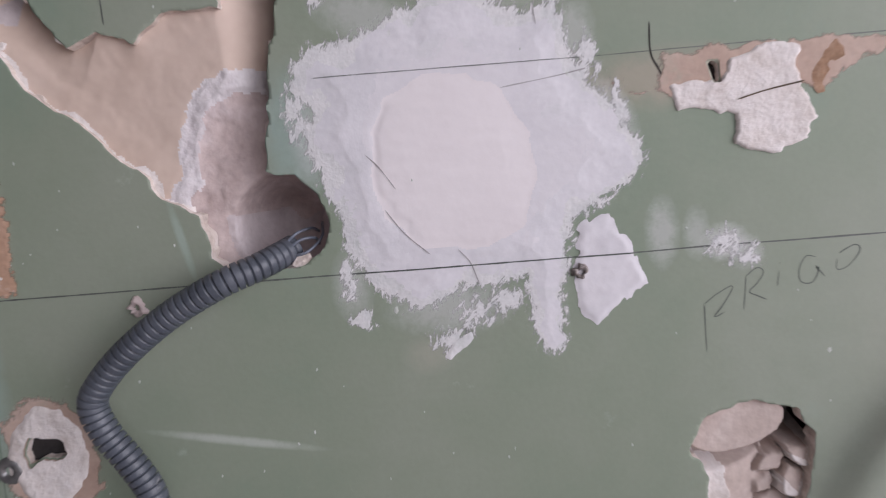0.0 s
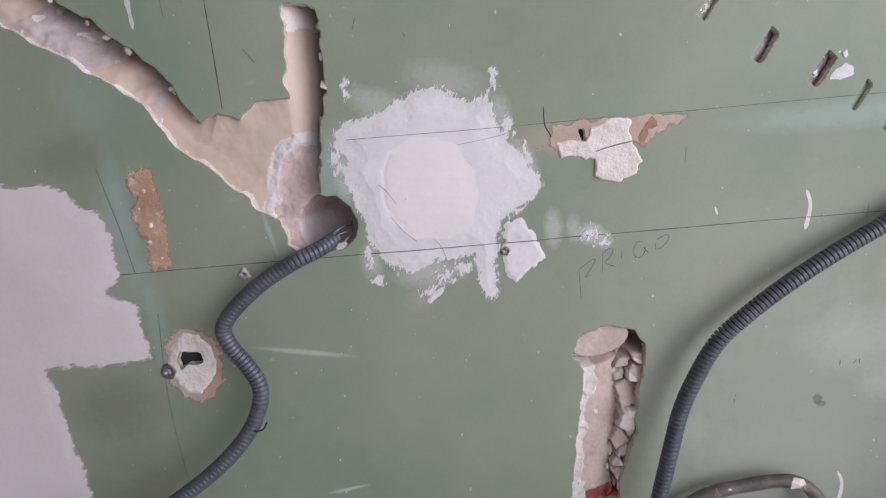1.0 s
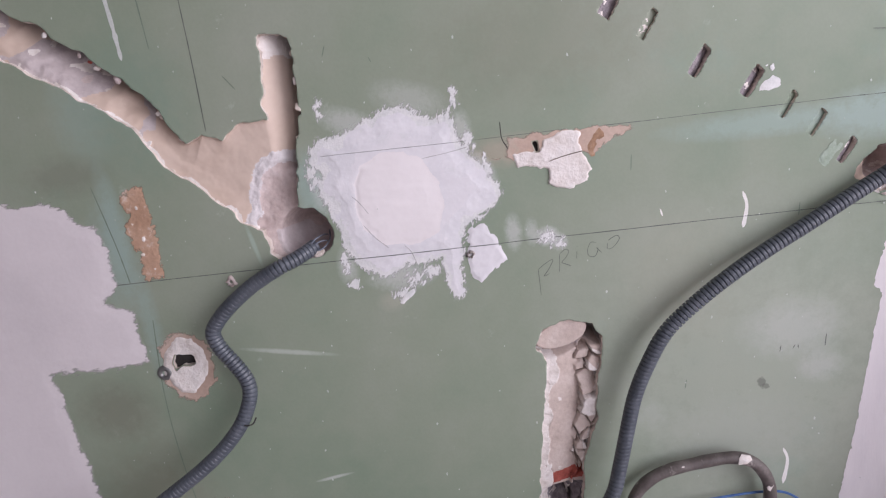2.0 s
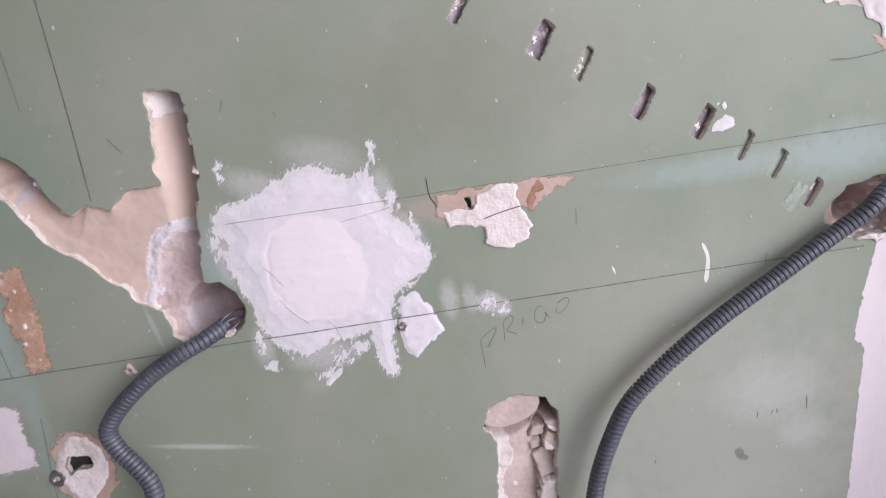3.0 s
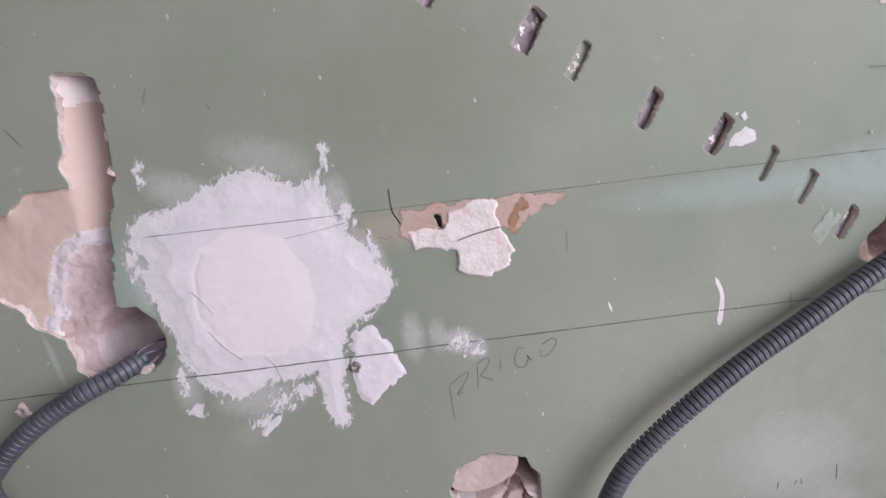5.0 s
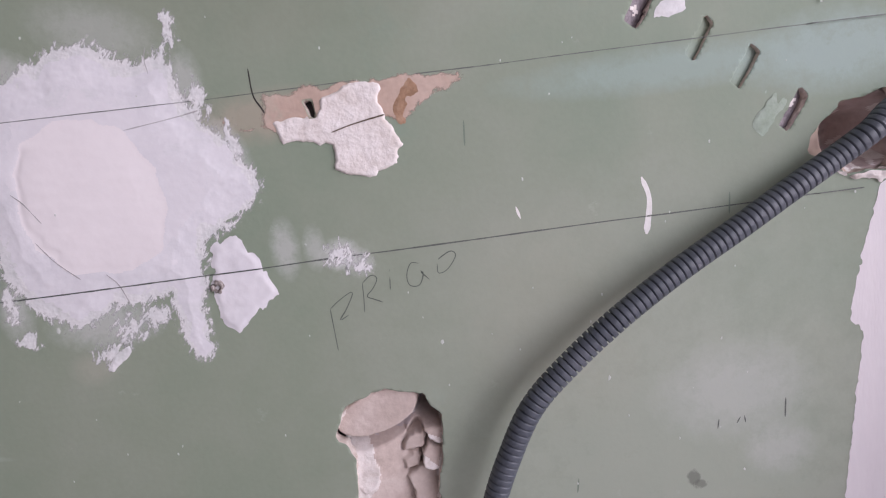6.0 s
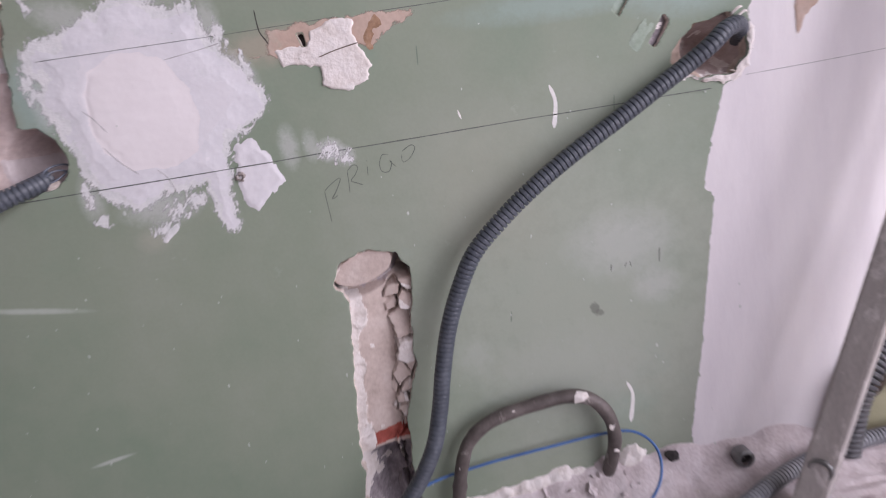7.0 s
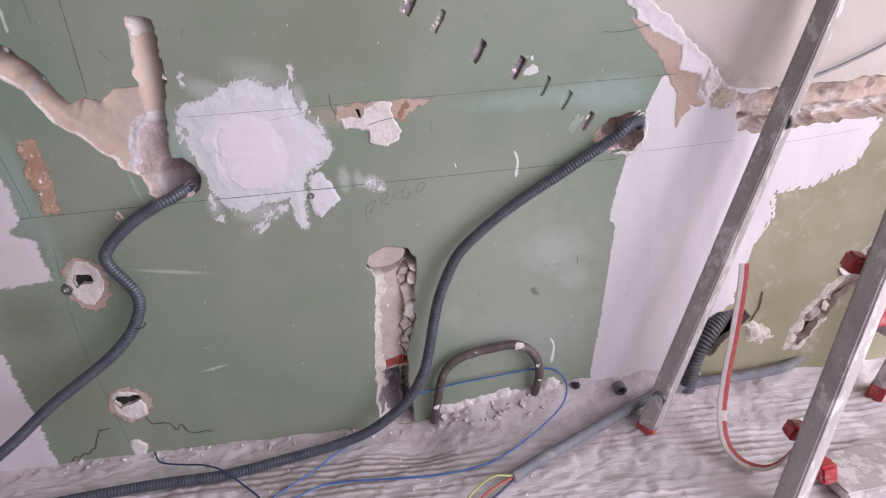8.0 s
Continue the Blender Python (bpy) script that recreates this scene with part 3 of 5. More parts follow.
ROUND = [(0.066, 0.267), (0.076, 0.286), (0.106, 0.296), (0.135, 0.290), (0.147, 0.270), (0.145, 0.243), (0.137, 0.200), (0.134, 0.160), (0.125, 0.130),
         (0.114, 0.091), (0.112, 0.030), (0.112, -0.045), (0.050, -0.045), (0.053, 0.020), (0.058, 0.089), (0.071, 0.180), (0.079, 0.245)]
HOLE = [(0.437, 0.434), (0.446, 0.452), (0.467, 0.466), (0.496, 0.471), (0.513, 0.458), (0.513, 0.432), (0.499, 0.413), (0.461, 0.410)]
RCHASE = [(0.655, 0.482), (0.651, 0.466), (0.662, 0.455), (0.665, 0.425), (0.690, 0.417), (0.736, 0.423), (0.900, 0.428), (1.25, 0.446), (1.25, 0.500), (0.900, 0.486), (0.780, 0.488), (0.720, 0.482)]
RHOLE = [(0.634, 0.062), (0.662, 0.104), (0.698, 0.113), (0.720, 0.094), (0.704, 0.070), (0.676, 0.045), (0.652, 0.018), (0.628, 0.020)]
OUTLET = [(-0.379, 0.304), (-0.370, 0.302), (-0.358, 0.301), (-0.356, 0.292), (-0.364, 0.288), (-0.372, 0.290), (-0.380, 0.284), (-0.382, 0.292)]
OUTLETB = [(-0.386, 0.072), (-0.376, 0.080), (-0.360, 0.076), (-0.346, 0.078), (-0.342, 0.070), (-0.354, 0.064), (-0.366, 0.062), (-0.378, 0.058)]
BLACKSLOT = [(0.0815, 0.512), (0.0875, 0.512), (0.0885, 0.500), (0.0850, 0.500)]
SLOTS = [(0.030, 0.762, 0.034, 0.010, 0.007), (0.1045, 0.690, 0.034, 0.010, 0.012), (0.176, 0.6475, 0.036, 0.014, 0.018), (0.2130, 0.620, 0.032, 0.009, 0.006),
         (0.267, 0.5755, 0.034, 0.011, 0.018), (0.3225, 0.548, 0.034, 0.012, 0.018), (0.361, 0.519, 0.030, 0.008, 0.006), (0.3925, 0.496, 0.030, 0.009, 0.006), (0.426, 0.462, 0.030, 0.009, 0.014)]


def grown(outline, k):
    cx, cz = sum(p[0] for p in outline) / len(outline), sum(p[1] for p in outline) / len(outline)
    return [(cx + k * (x - cx), cz + k * (z - cz)) for x, z in outline]


OUTLET, OUTLETB = grown(OUTLET, 1.08), grown(OUTLETB, 1.05)


def slot_outline(x, z, long, wide):
    a = math.radians(57)
    c, s = math.cos(a), math.sin(a)
    out = []
    for u, v in ((-0.5, -0.5), (0.0, -0.52), (0.46, -0.5), (0.54, 0.46), (0.1, 0.52), (-0.46, 0.5)):
        out.append((x + u * long * c - v * wide * s, z + u * long * s + v * wide * c))
    return out


SLOT_OUTLINES = [slot_outline(*s[:4]) for s in SLOTS]
LEFT_HOLES = [(CHASE, 0.0028, 0.016, 3), (ROUND, 0.0022, 0.012, 5), (HOLE, 0.003, 0.014, 7), (OUTLET, 0.0015, 0.008, 9), (OUTLETB, 0.0015, 0.008, 11), (BLACKSLOT, 0.0004, 0.006, 13)]
LEFT_HOLES += [(o, 0.0007, 0.004, 20 + i) for i, o in enumerate(SLOT_OUTLINES)]
RIP = [(0.800, 0.028), (0.812, 0.062), (0.838, 0.104), (0.868, 0.132), (0.900, 0.170), (0.945, 0.238), (0.962, 0.234), (0.928, 0.172), (0.892, 0.116), (0.862, 0.080), (0.835, 0.040), (0.815, 0.020)]
RIGHT_HOLES = [(RCHASE, 0.004, 0.02, 4), (RHOLE, 0.004, 0.016, 6), (RIP, 0.006, 0.02, 8)]


def near(outline, x, z, margin):
    xs, zs = [p[0] for p in outline], [p[1] for p in outline]
    return (x > min(xs) - margin) & (x < max(xs) + margin) & (z > min(zs) - margin) & (z < max(zs) + margin)


def gaps(holes):
    """Signed distance to the nearest of the holes, found only close to them."""
    def distance(x, z):
        x, z = np.asarray(x, float), np.asarray(z, float)
        d = np.full(x.shape, 0.05)
        for outline, warp, size, seed in holes:
            m = near(outline, x, z, 0.04)
            if m.any():
                d[m] = np.minimum(d[m], inside(outline, x[m], z[m], warp, size, seed))
        return d
    return distance


left_gap, right_gap = gaps(LEFT_HOLES), gaps(RIGHT_HOLES)
COAT = [(-0.168, 0.534), (-0.157, 0.542), (-0.129, 0.546), (-0.107, 0.556), (-0.085, 0.566), (-0.061, 0.569), (-0.027, 0.553), (-0.003, 0.562), (0.000, 0.530), (0.014, 0.503),
        (0.033, 0.484), (0.045, 0.463), (0.042, 0.451), (0.021, 0.440), (0.014, 0.430), (0.001, 0.424), (-0.007, 0.401), (-0.010, 0.375), (-0.011, 0.347), (-0.022, 0.333),
        (-0.031, 0.350), (-0.036, 0.388), (-0.058, 0.384), (-0.073, 0.386), (-0.089, 0.374), (-0.107, 0.373), (-0.125, 0.384), (-0.138, 0.400), (-0.150, 0.418), (-0.152, 0.445),
        (-0.160, 0.467), (-0.168, 0.489), (-0.173, 0.499), (-0.160, 0.503), (-0.171, 0.517)]
PLUG = [(-0.121, 0.485), (-0.111, 0.506), (-0.089, 0.516), (-0.065, 0.517), (-0.044, 0.505), (-0.027, 0.480), (-0.023, 0.453), (-0.032, 0.426), (-0.058, 0.413), (-0.097, 0.414), (-0.117, 0.435), (-0.126, 0.464)]
TAB = [(0.002, 0.423), (0.018, 0.424), (0.030, 0.409), (0.043, 0.381), (0.008, 0.353), (-0.001, 0.367), (-0.004, 0.386)]


def plug_rise(x, z):
    """How far the plug and the trowel marks round it swell out of the coat."""
    k = inside(PLUG, x, z, 0.003, 0.02, 8)
    return 0.0006 * np.clip(-k / 0.02, 0, 1) - 0.0004 * np.exp(-(k / 0.003) ** 2) * np.clip((-0.06 - x) / 0.05 + 0.9 * rough(x, z, 0.025, 44), 0, 1)


def coat_out(x, z):
    k = coat_edge(x, z)
    edge = np.clip(-inside(COAT, x, z, 0.003, 0.012, 2) / 0.022, 0, 1)
    return 0.0003 + 0.0012 * edge * edge + np.where(k < 0, plug_rise(x, z), 0) + 0.00022 * edge * (rough(x * 0.6, z * 1.6, 0.03, 12) + 0.12 * rough(x, z, 0.008, 14))


def surface(x, z):
    """How far the coats stand out of the board at a place, for what is drawn over them."""
    x, z = np.asarray(x, float), np.asarray(z, float)
    k = inside(COAT, x, z, 0.003, 0.012, 2) - 0.0012
    t = inside(TAB, x, z, 0.002, 0.01, 5)
    h = np.where(k < 0, coat_out(x, z) + 0.0001, 0.0)
    h = np.where(t < 0, np.maximum(h, 0.0014), h)
    return np.where((x > 0.44) & (z < 0.6), np.maximum(h, 0.0016), h)


# ---- the room: floor, walls, ceiling ----
FLOOR = -0.05


def comb_teeth(bend):
    return np.clip(np.abs(((bend / 0.0140) % 1.0) - 0.5) * 6.0 - 0.9, 0, 1)


def floor_dirt_shade(x, y, z):
    """Brown dirt and painted-in shade fill the furrows between the ridges, here more, there less."""
    bend = y + 0.0022 * rough(x * 0.5, y, 0.30, 31) + 0.0012 * rough(x, y, 0.03, 32)
    return (1 - comb_teeth(bend)) * np.clip((-0.05 - y) / 0.03, 0, 1) * np.clip(0.40 + 1.1 * rough(x * 0.3, y, 0.05, 38), 0, 1)


def floor_height(x, y):
    """Combed screed: ridges along the wall, worn away in places, and a mortar fillet against it."""
    x, y = np.asarray(x, float), np.asarray(y, float)
    bend = y + 0.0022 * rough(x * 0.5, y, 0.30, 31) + 0.0012 * rough(x, y, 0.03, 32)
    comb = comb_teeth(bend)
    worn = np.clip(0.55 + 0.9 * rough(x * 0.6, y, 0.14, 33) + 0.4 * np.clip((x - 0.3) / 0.4, -0.6, 0.6), 0, 1) * np.clip((-0.045 - y) / 0.03, 0, 1)
    h = 0.0055 * worn * comb * np.clip(0.75 + 0.8 * rough(x * 0.25, y, 0.022, 36), 0.1, 1.3) * (1 + 0.4 * rough(x * 0.3, y * 2, 0.03, 34)) + 0.0025 * rough(x, y, 0.06, 35) + 0.0016 * rough(x, y, 0.012, 37)
    fillet = np.clip((x - 0.12) / 0.2, 0, 1) * np.clip((0.74 - x) / 0.2, 0.35, 1) * 0.045 * np.exp(-np.clip(-y, 0, 1) / 0.045) + 0.007 * np.exp(-np.clip(-y, 0, 1) / 0.02)
    dig = 0.016 * np.exp(-(((x - 0.12) / 0.05) ** 2 + ((y + 0.06) / 0.04) ** 2))
    return FLOOR + h + fillet * (1 + 0.14 * rough(x, y, 0.05, 39)) - dig


fx = np.concatenate([lines(-1.8, -0.85, 0.1), lines(-0.75, 1.35, 0.005), lines(1.42, 1.8, 0.1)])
fy = np.concatenate([lines(-3.0, -0.75, 0.1), lines(-0.68, -0.36, 0.01), lines(-0.352, 0.06, 0.0022)])


def floor_pick(x, y):
    m = np.clip((x - 0.05) / 0.2, 0, 1) * 0.085 + 0.02 + 0.02 * rough(x, y, 0.05, 41)
    return np.where((-y < m) & (x < 0.75), 1, 0)


floor = cut_sheet("floor", fx, fy, lambda x, y: -np.ones_like(x), floor_height, [SCREED, MORTAR], None, flat=True, pick=floor_pick)
spread(floor, "dirt_shade", floor_dirt_shade)
tagged(floor, "rough mauve-grey screed floor with combed ridges", "floor", kind="structure")

wall = cut_sheet("wall_north", lines(-1.8, 1.8, 0.6), lines(-0.1, 2.5, 0.65), lambda x, z: -np.ones_like(x), lambda x, z: -0.075 + 0 * x, BORE)
tagged(wall, "masonry wall behind damaged green plasterboard lining", "wall", kind="structure")

bx = np.concatenate([lines(-1.8, -0.66, 0.12), lines(-0.60, 0.61, 0.0025)])
bz = np.concatenate([lines(-0.06, 0.80, 0.0025), lines(0.86, 2.5, 0.12)])
cut_sheet("plasterboard", bx, bz, lambda x, z: -left_gap(x, z), lambda x, z: 0.0 * x, [GREEN, CORE], wall, "pale green moisture-resistant board, scratched and stained", rim=0.0125)
ox = np.concatenate([lines(0.61, 1.26, 0.004), lines(1.36, 1.8, 0.11)])
oz = np.concatenate([lines(-0.06, 0.56, 0.004), lines(0.62, 2.5, 0.12)])
cut_sheet("plasterboard", ox, oz, lambda x, z: -right_gap(x, z), lambda x, z: 0.0 * x, [OLIVE, CORE], wall, "yellowish olive board with scuffed surface", rim=0.014)


def box_wall(name, lo, hi, mat, label):
    bm = bmesh.new()
    bmesh.ops.create_cube(bm, size=1)
    for v in bm.verts:
        v.co = Vector([lo[i] + (v.co[i] + 0.5) * (hi[i] - lo[i]) for i in range(3)])
    me = bpy.data.meshes.new(name)
    bm.to_mesh(me)
    bm.free()
    return tagged(link(name, me, mat, None, label, False), label, name.split("_")[0], kind="structure")


# Unseen shell added round the camera to hold and dim the light.
box_wall("wall_west", (-1.95, -3.0, -0.1), (-1.8, 0.1, 2.5), ROOMPAINT, "plain grey unseen side wall added to close the room")
box_wall("ceiling", (-1.95, -3.15, 2.5), (1.95, 0.1, 2.65), CEILPAINT, "plain grey unseen ceiling added to close the room")
# unseen side and back walls in pieces; south opening added for the fill lamp
for tag, lo, hi in (("wall_east_high", (1.8, -3.0, 1.9), (1.95, 0.1, 2.5)), ("wall_east_near", (1.8, -3.0, -0.1), (1.95, -2.34, 1.9)), ("wall_east_far", (1.8, -0.1, -0.1), (1.95, 0.1, 1.9)),
                    ("wall_south_left", (-1.95, -3.15, -0.1), (0.84, -3.0, 2.5)), ("wall_south_right", (1.70, -3.15, -0.1), (1.95, -3.0, 2.5)),
                    ("wall_south_high", (0.84, -3.15, 1.88), (1.70, -3.0, 2.5)), ("wall_south_low", (0.84, -3.15, -0.1), (1.70, -3.0, 0.32))):
    box_wall(tag, lo, hi, ROOMPAINT, "plain grey unseen wall added to close the room")

# ---- recesses behind the board ----
BOWL = (-0.199, 0.437)


def arm_across(x, z):
    """0 at the lower edge of the slanting channel, 1 at its upper edge."""
    return np.clip(((x + 0.428) * 0.654 + (z - 0.6105) * 0.757 - 0.012) / 0.045, 0, 1)


def bore_range(x, z):
    return np.hypot((x + 0.189) / 0.034, (z - 0.436) / 0.033)


def chase_out(x, z):
    """The bed sinks towards the upper and inner edges, as a round cutter leaves it, and ends in a bored hole."""
    k = -inside(CHASE, x, z, 0.0028, 0.016, 3)
    d = 0.0040 + 0.0025 * np.clip(k / 0.02, 0, 1)
    upright = np.clip((x + 0.214) / 0.042, 0, 1) * np.clip((z - 0.470) / 0.05, 0, 1)
    d = d + 0.040 * upright ** 1.4
    arm = np.clip((-0.300 - x + 0.5 * (z - 0.54)) / 0.05, 0, 1)
    d = d + arm * 0.034 * arm_across(x, z) ** 1.4
    r = np.hypot((x - BOWL[0]) / 0.046, (z - BOWL[1]) / 0.040)
    throat = np.hypot((x + 0.204) / 0.032, (z - 0.478) / 0.042)
    ring = np.minimum(r, throat)
    d = d + 0.0015 * np.clip((1.45 - ring) / 0.3, 0, 1) + 0.012 * np.sqrt(np.clip((1.10 - ring) / 0.9, 0, 1)) + 0.055 * np.sqrt(np.clip(1 - bore_range(x, z) ** 2, 0, 1))
    d = d + 0.0001 * rough(x, z, 0.05, 61) + np.where(ring < 1.35, 0.0016, 0.0003) * rough(x, z, 0.012, 63)
    d = d + np.clip((-0.345 - x) / 0.02, 0, 1) * 0.0045 * rough(x, z, 0.03, 65)
    return -np.clip(d, 0.003, 0.070)


def chase_pick(x, z):
    r = np.hypot((x - BOWL[0]) / 0.046, (z - BOWL[1]) / 0.040)
    throat = np.hypot((x + 0.204) / 0.032, (z - 0.478) / 0.042)
    ring = np.minimum(r, throat) + 0.05 * rough(x, z, 0.03, 67) + 0.04 * rough(x, z, 0.006, 66)
    k = -inside(CHASE, x, z, 0.0028, 0.016, 3)
    torn = (k < 0.0006 + 0.0036 * np.clip(rough(x, z, 0.022, 77) + 0.35, 0, 1)) & (z + 0.93 * x < 0.24) & (k > -0.001) & (ring > 1.0)
    far = (x < -0.345) & (rough(x, z, 0.035, 69) > -0.25)
    top = z > 0.636 + 0.006 * rough(x, z, 0.01, 71)
    cool = (bore_range(x, z) < 1.15) & (z < 0.440 + 0.010 * rough(x, z, 0.03, 78) - 0.15 * (x + 0.19))
    return np.where(torn, 3, np.where(cool, 4, np.where(ring < 1.06, 2, np.where((ring < 1.40) & (x > -0.262) & (z < 0.545 + 0.5 * (x + 0.2)), 1, np.where(top & (x > -0.22), 3, np.where(far, np.where(rough(x, z, 0.02, 73) > 0.55, 3, np.where(rough(x, z, 0.05, 75) > 0.3, 2, 4)), 0))))))


cut_sheet("recess_lining", lines(-0.54, -0.14, 0.0013), lines(0.385, 0.75, 0.0013), lambda x, z: inside(CHASE, x, z, 0.0028, 0.016, 3) - 0.006, chase_out, [TAN, GREYP, BORE, CHIP, MAUVE], wall,
          "smooth tan backing with grey plaster round a bored hole", pick=chase_pick)


PLATES = [random.Random(700 + i) for i in range(46)]
PLATES = [(0.075 + 0.07 * r.random(), 0.06 + 0.22 * r.random(), r.random(), r.uniform(-0.25, 0.25), r.uniform(-0.25, 0.25)) for r in PLATES]


def plates(x, z):
    """Broken scales: the nearest of many centres gives each its own level and tilt; also how near the gap between two of them is."""
    wx, wz = x + 0.003 * rough(x, z, 0.012, 91), z + 0.003 * rough(x, z, 0.012, 93)
    first, second, level = np.full(x.shape, 1.0), np.full(x.shape, 1.0), np.zeros(x.shape)
    for px, pz, lv, tx, tz in PLATES:
        r = np.hypot((wx - px) * 1.5, wz - pz)
        here = r < first
        second = np.where(here, first, np.minimum(second, r))
        level = np.where(here, lv * 0.010 + tx * (x - px) + tz * (z - pz), level)
        first = np.where(here, r, first)
    return level, np.exp(-((second - first) / 0.0016) ** 2)


def channel_mid(z):
    return 0.108 - 0.0275 * np.clip((0.25 - z) / 0.25, 0, 1)


def shelf_range(x, z):
    """Range from the tilted flat top of the channel, 1 at its lip."""
    u, v = (x - 0.099) * 0.96 + (z - 0.277) * 0.28, (z - 0.277) * 0.96 - (x - 0.099) * 0.28
    return np.hypot(u / 0.033, v / 0.016)


def round_out(x, z):
    across = (x - channel_mid(z)) / 0.034
    d = 0.006 + 0.017 * np.clip((across + 0.75) / 1.5, 0, 1) ** 1.6
    side = across + 0.22 * rough(x, z, 0.02, 95)
    level, gap = plates(x, z)
    k = np.clip((side - 0.28) / 0.06, 0, 1) * np.clip((0.262 - z) / 0.004, 0, 1)
    d = d + k * (0.003 + level + 0.020 * gap - d)
    d = np.where((across + 0.34 * rough(x, z, 0.024, 98) < -0.64) & (z < 0.252), 0.0040 + 0.3 * level, d)
    shelf = shelf_range(x, z)
    ring = 0.005 + 0.022 * np.clip((shelf - 1) / 0.34, 0, 1) ** 0.7
    fade = np.clip((shelf - 1.32) / 0.45, 0, 1)
    d = np.where(z < 0.290, ring + (d - ring) * fade, np.where(shelf < 1, 0.005, d)) + 0.0006 * rough(x, z, 0.02, 83)
    d = d + 0.020 * np.clip((x - 0.125) / 0.006, 0, 1) * np.clip((z - 0.262) / 0.006, 0, 1) * np.clip((shelf - 0.95) / 0.1, 0, 1)
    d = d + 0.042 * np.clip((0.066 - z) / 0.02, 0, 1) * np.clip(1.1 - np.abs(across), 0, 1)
    return -np.clip(d, 0.002, 0.06)


def round_pick(x, z):
    across = (x - channel_mid(z)) / 0.034
    side = across + 0.22 * rough(x, z, 0.02, 95)
    white = (across + 0.34 * rough(x, z, 0.024, 98) < -0.64) & (z < 0.252)
    rim = shelf_range(x, z)
    lip = (rim > 1.04) & (rim < 1.40 + 0.15 * rough(x, z, 0.012, 84)) & (z < 0.286)
    k = -inside(ROUND, x, z, 0.0022, 0.012, 5)
    torn = (k < 0.0004 + 0.0030 * np.clip(rough(x, z, 0.014, 79) + 0.2, 0, 1)) & (z > 0.1)
    red = (z < 0.086 + 0.10 * (x - 0.09)) & (z > 0.070 + 0.10 * (x - 0.09)) & ~white
    pale = (side > 0.28) & (plates(x, z)[0] < 0.0020) | (rough(x, z, 0.022, 97) > 0.85) & (z < 0.2)
    # Below 0.066 the dark colour paints the shade of the hollow foot.
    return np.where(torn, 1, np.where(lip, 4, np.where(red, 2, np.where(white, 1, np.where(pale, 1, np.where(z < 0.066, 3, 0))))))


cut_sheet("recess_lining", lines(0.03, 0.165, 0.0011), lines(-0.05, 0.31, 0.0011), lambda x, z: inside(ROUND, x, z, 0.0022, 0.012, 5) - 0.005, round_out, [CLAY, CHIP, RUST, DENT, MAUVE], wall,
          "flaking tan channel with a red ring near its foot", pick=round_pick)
rng = random.Random(14)
for i in range(16):
    k = i / 15
    a = -2.6 + 2.6 * k
    lump("plaster_flake", 260 + i, rng.uniform(0.004, 0.010), (CHIP, CORE)[i % 2], (0.480 + 0.038 * math.cos(a), rng.uniform(0.000, 0.006), 0.440 + 0.031 * math.sin(a)), wall, "", 0.5, 1)


def hole_out(x, z):
    r = np.hypot((x - 0.483) / 0.034, (z - 0.441) / 0.028)
    d = 0.010 + 0.055 * np.clip((1.0 - r) / 0.6, 0, 1) + 0.004 * rough(x, z, 0.015, 87)
    return -np.clip(d, 0.005, 0.070)


cut_sheet("recess_lining", lines(0.425, 0.525, 0.0013), lines(0.40, 0.48, 0.0013), lambda x, z: inside(HOLE, x, z, 0.003, 0.014, 7) - 0.006, hole_out, [TAN, BORE, CHIP], wall, "dark bored hole in the board",
          pick=lambda x, z: np.where(rough(x, z, 0.02, 86) + (0.474 - x) / 0.016 > 0, 0, np.where(rough(x, z, 0.012, 88) > 0.5, 2, 1)))
# Near-black sheets close the holes and paint in the shade of a hollow.
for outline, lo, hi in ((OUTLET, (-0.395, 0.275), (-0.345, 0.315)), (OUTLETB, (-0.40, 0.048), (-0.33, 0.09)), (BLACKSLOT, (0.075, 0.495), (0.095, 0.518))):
    cut_sheet("painted_hollow", lines(lo[0], hi[0], 0.003), lines(lo[1], hi[1], 0.003), lambda x, z: -np.ones_like(x), lambda x, z: -0.006 + 0.002 * rough(x, z, 0.02, 3), NEARBLACK, wall, "near-black sheet painted as the shade in a hole")
for i, (x0, z0, long, wide, deep) in enumerate(SLOTS):
    o = SLOT_OUTLINES[i]

    def slot_out(x, z, x0=x0, z0=z0, wide=wide, deep=deep, i=i):
        v = -(x - x0) * math.sin(math.radians(57)) + (z - z0) * math.cos(math.radians(57))
        u = (x - x0) * math.cos(math.radians(57)) + (z - z0) * math.sin(math.radians(57))
        crumb = 0.0022 * np.round(1.5 * rough(x, z, 0.009, 90 + i)) / 1.5 if i not in (0, 3, 6, 7) else 0.0002 * rough(x, z, 0.009, 90 + i)
        return -np.clip(0.0022 + 0.5 * deep * np.clip(0.5 - 0.8 * v / wide + 0.5 * u / 0.03, 0.05, 1.3) + 0.6 * crumb, 0.0012, 0.020)
    # The deeper dents take the dark gypsum, so their shade is partly colour.
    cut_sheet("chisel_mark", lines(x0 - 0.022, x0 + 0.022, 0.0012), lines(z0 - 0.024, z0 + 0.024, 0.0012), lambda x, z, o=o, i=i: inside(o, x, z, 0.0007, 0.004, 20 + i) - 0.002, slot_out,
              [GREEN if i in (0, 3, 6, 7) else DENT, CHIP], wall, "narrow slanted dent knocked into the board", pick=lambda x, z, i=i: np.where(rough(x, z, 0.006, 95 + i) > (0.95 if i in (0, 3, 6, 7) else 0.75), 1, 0))


